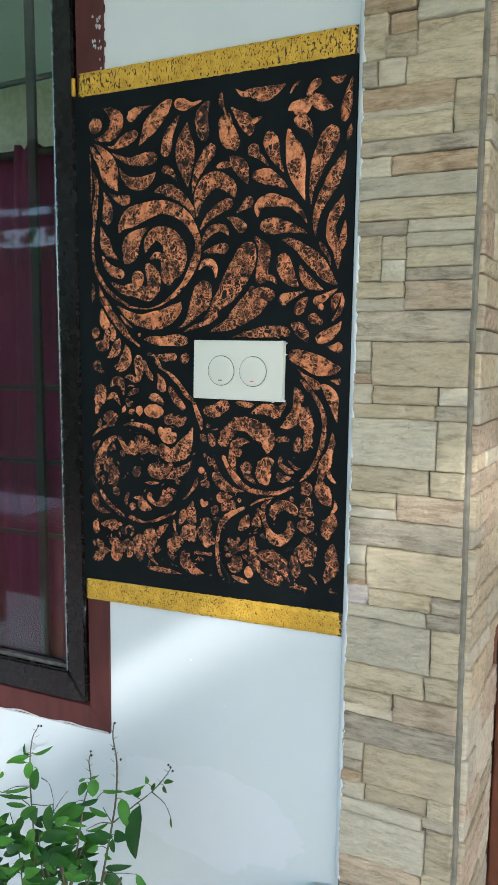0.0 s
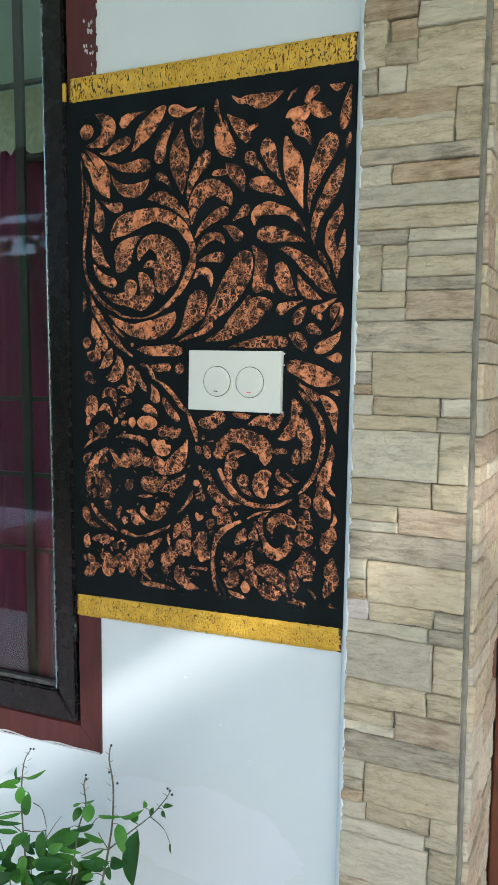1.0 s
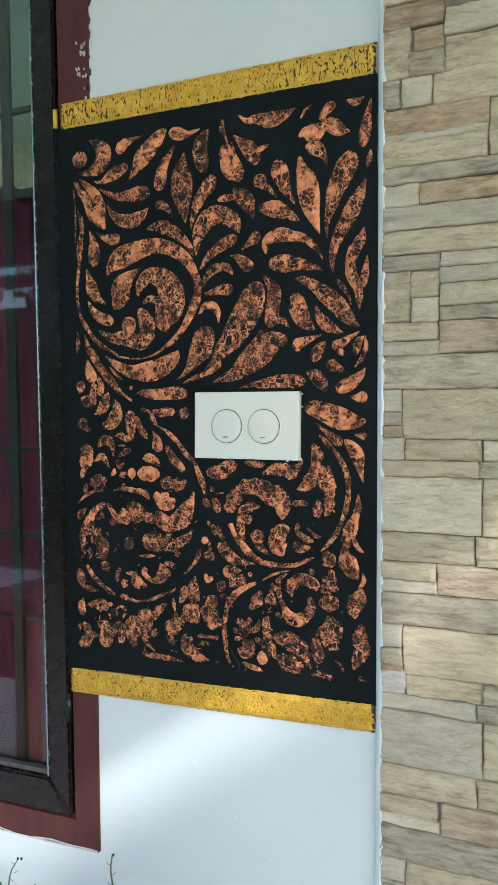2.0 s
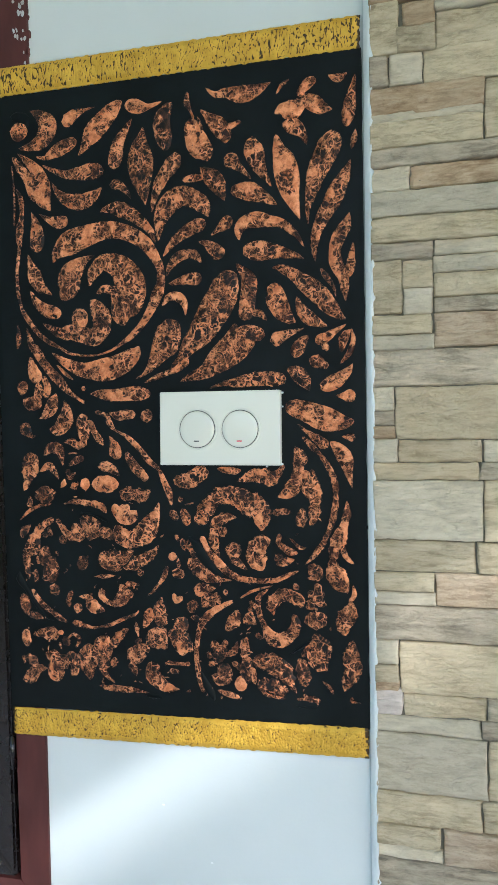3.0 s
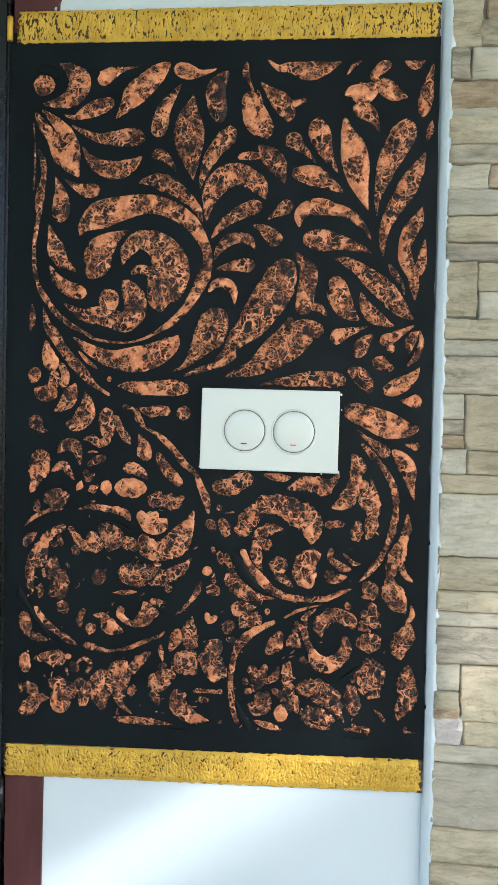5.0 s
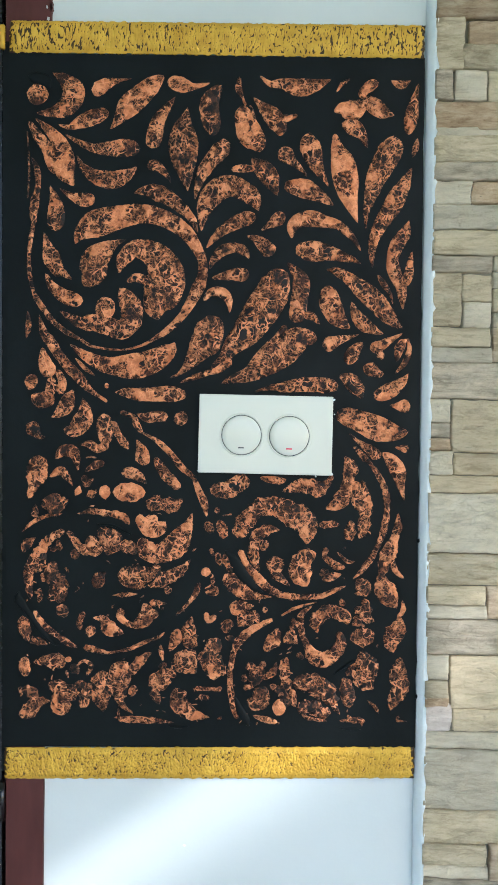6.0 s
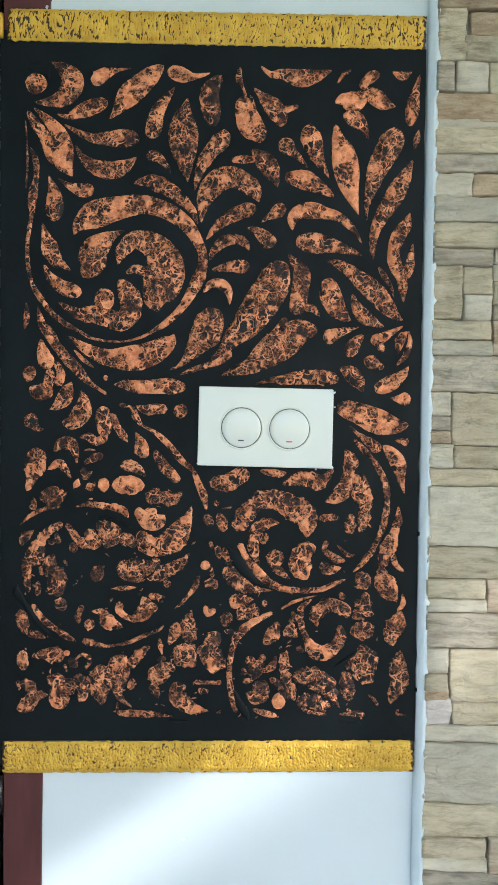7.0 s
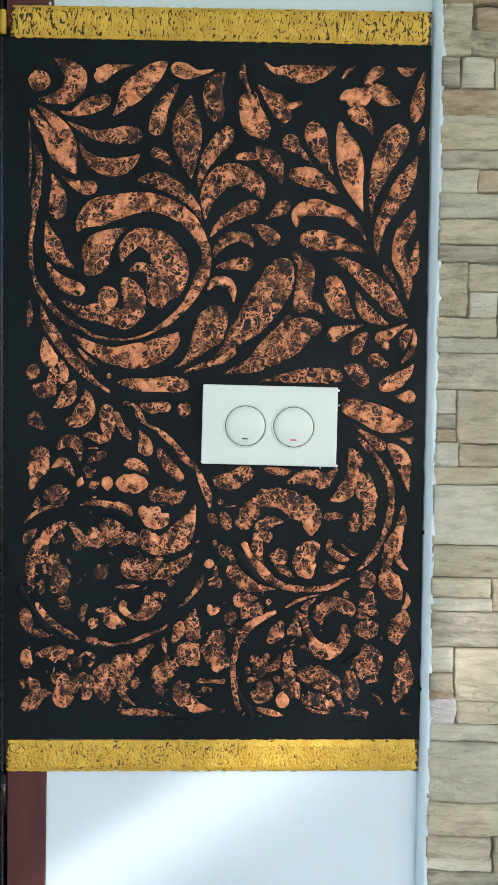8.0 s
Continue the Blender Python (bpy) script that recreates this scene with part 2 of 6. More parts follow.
GREEN = leaf_green("green_leaf", (0.010, 0.060, 0.006), (0.070, 0.23, 0.017))
CLAY = plain("terracotta", (0.36, 0.15, 0.08), 0.8, vary=0.2, scale=25, bump=0.3)
SOIL = plain("dark_soil", (0.03, 0.022, 0.015), 0.95, vary=0.4, scale=60, bump=0.8)
CLOTH = plain("pale_blue_cloth", (0.55, 0.60, 0.78), 0.9, vary=0.08, scale=40)


# ---- mesh helpers ----
def finish(name, bm, material, parent=None, label="", smooth=False):
    mesh = bpy.data.meshes.new(name)
    bmesh.ops.recalc_face_normals(bm, faces=bm.faces)
    bm.to_mesh(mesh)
    bm.free()
    mesh.materials.append(material)
    if smooth:
        for p in mesh.polygons:
            p.use_smooth = True
    ob = new(name, mesh)
    ob.parent = parent
    if label:
        ob["label"] = label
    return ob


def part(name, bm, material, parent, label="", smooth=False):
    return finish(name, bm, material, parent, label, smooth)


def box(x0, x1, y0, y1, z0, z1, bevel=0.0, into=None, segments=2):
    bm = into or bmesh.new()
    m = Matrix.Translation(((x0 + x1) / 2, (y0 + y1) / 2, (z0 + z1) / 2)) @ Matrix.Diagonal((abs(x1 - x0), abs(y1 - y0), abs(z1 - z0), 1))
    made = bmesh.ops.create_cube(bm, size=1, matrix=m)["verts"]
    if bevel:
        edges = {e for v in made for e in v.link_edges}
        bmesh.ops.bevel(bm, geom=list(edges), offset=bevel, segments=segments, profile=0.6, affect="EDGES")
    return bm


def prism(points, y0, y1, bevel=0.0):
    """A flat outline in x and z, given depth along y."""
    bm = bmesh.new()
    f = bm.faces.new([bm.verts.new((x, y0, z)) for x, z in points])
    made = bmesh.ops.extrude_face_region(bm, geom=[f])["geom"]
    bmesh.ops.translate(bm, verts=[g for g in made if isinstance(g, bmesh.types.BMVert)], vec=(0, y1 - y0, 0))
    if bevel:
        bmesh.ops.bevel(bm, geom=bm.edges[:], offset=bevel, segments=2, affect="EDGES")
    return bm


def tube(points, radii, sides=6):
    bm = bmesh.new()
    rings = []
    for i, p in enumerate(points):
        d = (points[min(i + 1, len(points) - 1)] - points[max(i - 1, 0)]).normalized()
        a = d.orthogonal().normalized()
        b = d.cross(a)
        rings.append([bm.verts.new(p + radii[i] * (math.cos(2 * math.pi * k / sides) * a + math.sin(2 * math.pi * k / sides) * b)) for k in range(sides)])
    for r, s in zip(rings, rings[1:]):
        for k in range(sides):
            bm.faces.new((r[k], r[(k + 1) % sides], s[(k + 1) % sides], s[k]))
    bm.faces.new(rings[0])
    bm.faces.new(rings[-1])
    return bm


def lathe(profile, steps=48):
    """Turns (radius, height) pairs round the z axis."""
    bm = bmesh.new()
    rings = [[bm.verts.new((r * math.cos(2 * math.pi * k / steps), r * math.sin(2 * math.pi * k / steps), h)) for k in range(steps)] for r, h in profile]
    for r, s in zip(rings, rings[1:]):
        for k in range(steps):
            bm.faces.new((r[k], r[(k + 1) % steps], s[(k + 1) % steps], s[k]))
    bm.faces.new(rings[0])
    bm.faces.new(rings[-1])
    return bm


def smooth_line(points, steps):
    """A smooth line through the points."""
    p = [Vector(q) for q in points]
    p = [2 * p[0] - p[1], *p, 2 * p[-1] - p[-2]]
    out = []
    n = len(p) - 3
    for k in range(steps + 1):
        s = min(k / steps * n, n - 1e-6)
        i, f = int(s), s - int(s)
        a, b, c, d = p[i:i + 4]
        out.append(0.5 * (2 * b + (c - a) * f + (2 * a - 5 * b + 4 * c - d) * f * f + (3 * b - a - 3 * c + d) * f ** 3))
    return out


# ---- the large structure ----
FACE = 0.006          # the plastered wall's face; the panel's black sheet stands at y = 0
wall = finish("wall_north", box(-0.262, 0.318, FACE, 0.21, 0.0, 2.70), WALL)
tagged(wall, "white painted plaster wall with faint unevenness", "wall", kind="structure")
upper = finish("wall_over_window", box(-3.0, -0.262, FACE, 0.21, 2.15, 2.70), WALL)
tagged(upper, "white painted plaster wall over the window", "wall", kind="structure")
sill_wall = finish("wall_under_window", box(-3.0, -0.262, FACE, 0.21, 0.0, 0.602), WALL)
tagged(sill_wall, "white painted plaster wall under the window", "wall", kind="structure")
west = finish("wall_beside_window", box(-3.0, -1.30, FACE, 0.21, 0.602, 2.15), WALL)
tagged(west, "white painted plaster wall beyond the window", "wall", kind="structure")

for x, z, r in ((-0.081, 0.763, 0.0026), (-0.02, 0.70, 0.0016), (0.03, 0.655, 0.0014)):
    rng = random.Random(round(x * 1000))
    ring = [(x + r * rng.uniform(0.4, 1.0) * math.cos(a), z + 0.6 * r * rng.uniform(0.4, 1.0) * math.sin(a)) for a in [2 * math.pi * q / 9 for q in range(9)]]
    part("paint_chip", prism(ring, FACE - 0.0007, FACE + 0.001), CAULK, wall, "small lifted chip of paint")
# a patch of brighter white low on the wall, ragged round its edge
coat = bmesh.new()
ring = []
for k in range(160):
    a = 2 * math.pi * k / 160
    r = 1 + 0.22 * noise.noise((2.2 * math.cos(a), 2.2 * math.sin(a), 7)) + 0.07 * noise.noise((11 * math.cos(a), 11 * math.sin(a), 3))
    ring.append((-0.055 + 0.165 * r * math.cos(a), 0.515 + 0.078 * r * math.sin(a)))
coat.faces.new([coat.verts.new((x, FACE - 0.0006, z)) for x, z in ring])
part("paint_patch", coat, BRIGHTER, wall, "ragged patch of brighter white")
ground = finish("ground", box(-60, 60, -60, 60, -0.30, -0.12), GRASS)
tagged(ground, "green lawn around the house", "ground", kind="structure")
floor = finish("floor", box(-3.0, 2.7, -3.0, 3.0, -0.12, 0.0), TILE)
tagged(floor, "pale glossy tiled veranda floor", "floor", kind="structure")
foot = lathe([(0.20, 0.0), (0.19, 0.30), (0.165, 0.42), (0.125, 0.462), (0.06, 0.475), (0.001, 0.476)], 48)
foot.transform(Matrix.Translation((0.255, -0.025, 0)))
tagged(finish("plinth", foot, WALL, smooth=True), "rounded white plaster foot at the base of the column", "plinth", kind="structure")
# never in view; its right edge is set to cut off the sun
ceiling = finish("ceiling", box(-3.1, 2.59, 0.21, 3.0, 2.70, 2.80, into=box(-5.5, 2.59, -3.3, 0.21, 2.70, 2.80)), CEILPAINT)
tagged(ceiling, "pale green veranda ceiling, unseen, its edge set to bound the sun patch", "ceiling", kind="structure")

# the room behind the window
room = bmesh.new()
box(-3.0, 0.1, 2.4, 2.5, 0.0, 2.7, into=room)
box(-3.1, -3.0, 0.21, 0.5, 0.0, 2.7, into=room)
box(-3.1, -3.0, 0.5, 2.4, 0.0, 0.4, into=room)
box(0.1, 0.2, 0.21, 2.5, 0.0, 2.7, into=room)
tagged(finish("room_wall", room, INSIDE), "beige painted walls of the room inside", "wall", kind="structure")

# a wooden wall past the column, and an added unseen wall that blocks the low sun
timber = bmesh.new()
for i in range(10):
    box(0.205 + 0.145 * i, 0.205 + 0.145 * i + 0.143, 0.222, 0.28, 0.0, 2.7, 0.004, into=timber)
tagged(finish("wall_timber", timber, WOOD), "red-brown wooden boards past the stone column", "wall", kind="structure")
tagged(finish("wall_next_door", box(4.9, 5.2, -6.9, -5.13, -0.12, 4.225), WALL), "plain white wall added out of view to block the low sun", "wall", kind="structure")

# added beam and rail; they narrow and split the sky strip the pane mirrors
tagged(finish("trim_beam", box(-5.5, -2.0, -3.29, -3.23, 2.125, 2.205, 0.004, into=box(-5.5, -2.0, -3.30, -3.22, 2.27, 2.70, 0.004)), WOOD), "dark beam and rail added out of view to split the sky mirrored in the glass", "beam", kind="structure")
hedge = bmesh.new()
rng = random.Random(11)
for k in range(2600):
    u, v = rng.uniform(-9.0, -2.6), rng.uniform(-0.1, 2.42) + 0.06 * math.sin(k)
    c = Vector((u, -5.3 + 0.25 * rng.random(), v))
    a, b = [Vector((rng.uniform(-1, 1), rng.uniform(-0.5, 0.5), rng.uniform(-1, 1))).normalized() * rng.uniform(0.05, 0.11) for _ in "ab"]
    hedge.faces.new([hedge.verts.new(c + q) for q in (a, b, -a, -b)])
for k in range(420):
    c = Vector((rng.uniform(-9.0, -2.6), -5.3 + 0.3 * rng.random(), 2.40 + 0.34 * rng.random() ** 1.5))
    a, b = [Vector((rng.uniform(-1, 1), rng.uniform(-0.5, 0.5), rng.uniform(-1, 1))).normalized() * rng.uniform(0.03, 0.07) for _ in "ab"]
    hedge.faces.new([hedge.verts.new(c + q) for q in (a, b, -a, -b)])
box(-9.0, -2.6, -5.9, -5.32, -0.12, 2.36, into=hedge)
tagged(finish("hedge", hedge, GREEN), "dense dark green garden hedge", "hedge", kind="stuff")
# added post, never in view; its shadow ends the sun patch on the wall
post = bmesh.new()
box(1.323, 1.367, -1.382, -1.338, 0.012, 2.70, 0.004, into=post)
box(1.30, 1.39, -1.405, -1.315, 0.0, 0.012, 0.002, into=post)
tagged(finish("trim_post", post, CEILPAINT), "slim post added out of view to cast a shadow line on the wall", "post", kind="structure")

# ---- window ----
LEAN_W = radians(1.25)
window = new("window_1")
window.matrix_world = Matrix.Translation((-0.235, 0, 0.606)) @ Matrix.Rotation(-LEAN_W, 4, "Y")
tagged(window, "dark wooden window with iron grille and magenta curtain behind", "window", kind="structure")
# local: x = 0 at the frame's outer right edge, z = 0 at its lower edge
W, H = 1.02, 1.50
part("jamb", prism([(-0.040, 0.041), (0, 0), (0.0157, H), (-0.040, H)], 0.0015, 0.10, 0.0005), FRAMEPAINT, window, "red-brown painted jamb, paint flaked at its edge")
part("jamb", prism([(-W, 0), (-W + 0.045, 0.046), (-W + 0.045, H), (-W, H)], 0.0015, 0.10, 0.0015), FRAMEPAINT, window)
part("window_sill", prism([(-W, -0.008), (0, 0), (-0.0405, 0.0405), (-W + 0.0445, 0.0405)], 0.0013, 0.10, 0.0004), FRAMEPAINT, window, "red-brown painted sill rail with scuffed edge")
part("head", box(-W + 0.046, -0.046, 0.002, 0.10, H - 0.05, H, 0.0015), FRAMEPAINT, window)
sash = part("sash", prism([(-0.082, 0.096), (-0.0435, 0.046), (-0.0435, H - 0.052), (-0.082, H - 0.10)], -0.004, 0.036, 0.003), SASHPAINT, window, "black-brown glossy sash stile")
part("bottom_rail", prism([(-W + 0.05, 0.046), (-0.044, 0.046), (-0.082, 0.0955), (-W + 0.09, 0.0955)], -0.004, 0.036, 0.003), SASHPAINT, window)
part("top_rail", prism([(-W + 0.09, H - 0.10), (-0.088, H - 0.10), (-0.0495, H - 0.052), (-W + 0.05, H - 0.052)], -0.004, 0.036, 0.003), SASHPAINT, window)
part("stile", prism([(-W + 0.049, 0.05), (-W + 0.09, 0.105), (-W + 0.09, H - 0.10), (-W + 0.049, H - 0.052)], -0.004, 0.036, 0.003), SASHPAINT, window)
bead = part("glazing_bead", box(-0.0846, -0.0822, -0.0040, 0.016, 0.098, H - 0.102, 0.001), ALUMINIUM, window, "dull aluminium glazing strip")
part("glazing_bead", box(-W + 0.092, -0.090, 0.004, 0.016, 0.0965, 0.104, 0.001), STEEL, window)
pane = part("pane", box(-W + 0.085, -0.078, 0.014, 0.018, 0.092, H - 0.095), GLASS, window)
pane.visible_shadow = False
for z in (0.31, 0.443, 0.576, 1.105):
    part("grille_bar", box(-W + 0.06, -0.05, 0.060, 0.068, z - 0.004, z + 0.004, 0.001), IRON, window)
for x in (-0.180, -0.36, -0.53):
    part("grille_bar", box(x - 0.009, x + 0.009, 0.052, 0.060, 0.0, H, 0.002), IRON, window)
part("overpaint", box(-0.0434, -0.035, 0.0004, 0.0012, 0.236, 1.046), BLACK, window, "strip of the jamb painted black beside the panel")
for z, h, m, words in ((0.205, 0.042, SASHPAINT, "dark worn iron hinge"), (1.049, 0.026, GOLD, "hinge daubed with gold paint")):
    hinge = bmesh.new()
    bmesh.ops.create_cone(hinge, cap_ends=True, segments=14, radius1=0.0033, radius2=0.0033, depth=h, matrix=Matrix.Translation((-0.0425, -0.003, z)))
    part("hinge", hinge, m, window, words, True)

smear = bmesh.new()
edge = [(-0.002 - 0.95 * k / 90, -0.008 * k / 90) for k in range(91)]
pairs = [[smear.verts.new((x, 0.0042, z - 0.002 - 0.003 * abs(noise.noise((x * 25, 2, 0))))), smear.verts.new((x, 0.0008, z + 0.0025 + 0.005 * noise.noise((x * 18, 6, 0))))] for x, z in edge]
for a, b in zip(pairs, pairs[1:]):
    smear.faces.new((a[0], a[1], b[1], b[0]))
thick = part("paint_smear", smear, SMEAR, window, "grey-white paint smeared along the frame's lower edge")
thick.modifiers.new("thick", "SOLIDIFY").thickness = 0.001
rng = random.Random(5)
for k in range(16):
    x, z, r = 0.0085 - 0.016 * rng.random() ** 2, 1.068 + 0.10 * rng.random(), rng.uniform(0.0012, 0.0034)
    ring = [(x + r * rng.uniform(0.4, 1.0) * math.cos(a), z + 1.7 * r * rng.uniform(0.4, 1.0) * math.sin(a)) for a in [2 * math.pi * q / 9 for q in range(9)]]
    part("paint_flake", prism(ring, 0.0010, 0.0018), SMEAR, window, "greyish spot where the brown paint has flaked")

for k in range(26):
    z = 1.07 + 0.42 * (k + rng.random()) / 26
    x, r = 0.0157 * z / H + rng.uniform(-0.001, 0.002), rng.uniform(0.002, 0.0052)
    ring = [(x + r * rng.uniform(0.5, 1.0) * math.cos(a), z + 2.2 * r * rng.uniform(0.4, 1.0) * math.sin(a)) for a in [2 * math.pi * q / 11 for q in range(11)]]
    part("paint_overrun", prism(ring, 0.0008, 0.0065), FRAMEPAINT, window, "ragged brown paint brushed past the jamb's edge")

cloth = bmesh.new()
grid = [[cloth.verts.new((-1.7 + 1.9 * i / 150, 0.20 + 0.018 * math.sin(i * 0.62) + 0.006 * math.sin(i * 1.7 + j * 0.15),
        0.30 + (1.338 + 0.008 * math.sin(i * 2.1)) * j / 14)) for j in range(15)] for i in range(151)]
for i in range(150):
    for j in range(14):
        cloth.faces.new((grid[i][j], grid[i + 1][j], grid[i + 1][j + 1], grid[i][j + 1]))
curtain = finish("curtain", cloth, CURTAIN, smooth=True)
curtain.modifiers.new("thick", "SOLIDIFY").thickness = 0.002
tagged(curtain, "magenta cloth curtain hanging in folds behind the grille", "curtain")
rod = bmesh.new()
bmesh.ops.create_cone(rod, cap_ends=True, segments=12, radius1=0.008, radius2=0.008, depth=2.0, matrix=Matrix.Translation((-0.8, 0.20, 1.628)) @ Matrix.Rotation(math.pi / 2, 4, "Y"))
tagged(finish("curtain_rod", rod, IRON, smooth=True), "thin dark curtain rod in the window recess", "curtain rod")

# ---- veranda table, mirrored in the window's glass ----
table = new("wooden_table")
table.location = (-1.39, -0.84, 0)
tagged(table, "narrow red-brown wooden side table on the veranda", "table")
part("tabletop", box(-0.46, 0.46, -0.17, 0.17, 0.715, 0.75, 0.005), TABLEWOOD, table)
part("front_panel", box(-0.378, 0.20, 0.115, 0.135, 0.42, 0.714, 0.003), TABLEWOOD, table)
part("back_panel", box(-0.378, 0.20, -0.135, -0.115, 0.42, 0.714, 0.003), TABLEWOOD, table)
for x in (-0.4, 0.4):
    for y in (-0.12, 0.12):
        part("leg", box(x - 0.022, x + 0.022, y - 0.03, y + 0.03, 0.0, 0.714, 0.004), TABLEWOOD, table)
sheet_on = bmesh.new()
rows = [[sheet_on.verts.new((-1.60 + 0.040 * i, -0.99 + 0.035 * j, 0.753 + 0.006 * noise.noise((i * 0.5, j * 0.6, 2)) + 0.006)) for j in range(9)] for i in range(13)]
for a, b in zip(rows, rows[1:]):
    for j in range(8):
        sheet_on.faces.new((a[j], a[j + 1], b[j + 1], b[j]))
spread = finish("table_cloth", sheet_on, CLOTH, smooth=True)
spread.modifiers.new("thick", "SOLIDIFY").thickness = 0.004
tagged(spread, "pale blue cloth lying on the wooden table", "table cloth")

# ---- decorated panel ----
panel = new("decorated_panel")
panel.location = (0, 0, 1.218)
tagged(panel, "black wall panel with raised copper scrollwork and gold bands", "wall panel")


def sheet():
    """The black sheet, with a slightly uneven cut edge."""
    bm = bmesh.new()
    left = [(-0.2935 + 0.0125 * k / 40 + 0.0006 * noise.noise((0, k * 0.7, 3)), 0.420 - 0.769 * k / 40) for k in range(41)]
    right = [(0.1675 + 0.002 * k / 40 + 0.0013 * noise.noise((9, k * 0.9, 3)), 0.418 - 0.757 * k / 40) for k in range(41)]
    ring = left + right[::-1]
    f = bm.faces.new([bm.verts.new((x, 0.0, z)) for x, z in ring])
    made = bmesh.ops.extrude_face_region(bm, geom=[f])["geom"]
    bmesh.ops.translate(bm, verts=[g for g in made if isinstance(g, bmesh.types.BMVert)], vec=(0, FACE - 0.0005, 0))
    return bm


part("sheet", sheet(), BLACK, panel, "matt black painted ground")


def gold_band(corners, name, upright):
    """A gold strip, wrinkled in relief. corners: lower left, lower right, upper right, upper left."""
    nx, nz = 640, 34
    bl, br, tr, tl = [Vector((x, 0, z)) for x, z in corners]
    verts, depth = [], []
    for i in range(nx + 1):
        u = i / nx
        for j in range(nz + 1):
            v = j / nz
            p = (bl.lerp(br, u)).lerp(tl.lerp(tr, u), v)
            edge = min(v, 1 - v)
            if edge == 0:
                p.z += 0.0017 * noise.noise((p.x * 160, v * 7, 5)) + 0.0006 * noise.noise((p.x * 600, v * 7, 5))
            side = min(u, 1 - u)
            if side == 0:
                p.x += 0.0012 * noise.noise((p.z * 200, u * 9, 8))
            along = 0.5 + 0.5 * noise.noise((p.x * 9, 2.0, 1.0 if upright else 6.0))
            stretch = 0.13 + 0.3 * (1 - along) if upright else 0.55 + 0.8 * along
            fine = 340 if upright else 330
            q = Vector((p.x * fine, p.z * fine * stretch, 4.0 if upright else 11.0))
            q += 0.5 * noise.noise_vector(q * 0.5)
            r = noise.turbulence(q, 2, True)
            r = min(1.0, max(0.0, 1.35 * r))
            fade = min(1.0, min(edge * 6, side * 60))
            verts.append((p.x, -0.0022 * fade - (0.0009 if upright else 0.0018) * min(r, 0.75) * fade - 0.0006, p.z))
            dark = 0.965 + 0.11 * abs(2 * u - 1.05) ** 1.5 + 0.05 * noise.noise((p.x * 14, 3, 1)) if upright else 1.01 - 0.09 * u
            worn_end = max(0.0, 1 - side * 90) * (0.35 + 0.5 * noise.noise((p.x * 300, p.z * 300, 3)))
            depth.append((1 - r) * dark + worn_end if fade > 0.5 else 0.55 + worn_end + 0.4 * max(0.0, noise.noise((p.x * 130, v * 9, 4))))
    faces = [(i * (nz + 1) + j, (i + 1) * (nz + 1) + j, (i + 1) * (nz + 1) + j + 1, i * (nz + 1) + j + 1) for i in range(nx) for j in range(nz)]
    mesh = bpy.data.meshes.new(name)
    mesh.from_pydata(verts, [], faces)
    mesh.attributes.new("hollow", "FLOAT", "POINT").data.foreach_set("value", depth)
    mesh.materials.append(GOLD)
    for p in mesh.polygons:
        p.use_smooth = True
    ob = new(name, mesh)
    ob.parent = panel
    ob["label"] = "wrinkled gold band"
    ob.modifiers.new("thick", "SOLIDIFY").thickness = 0.003
    return ob


gold_band([(-0.2935, 0.4205), (0.1665, 0.417), (0.1670, 0.4535), (-0.2925, 0.456)], "gold_band", True)
gold_band([(-0.2805, -0.3845), (0.1690, -0.371), (0.1685, -0.337), (-0.2815, -0.350)], "gold_band", False)


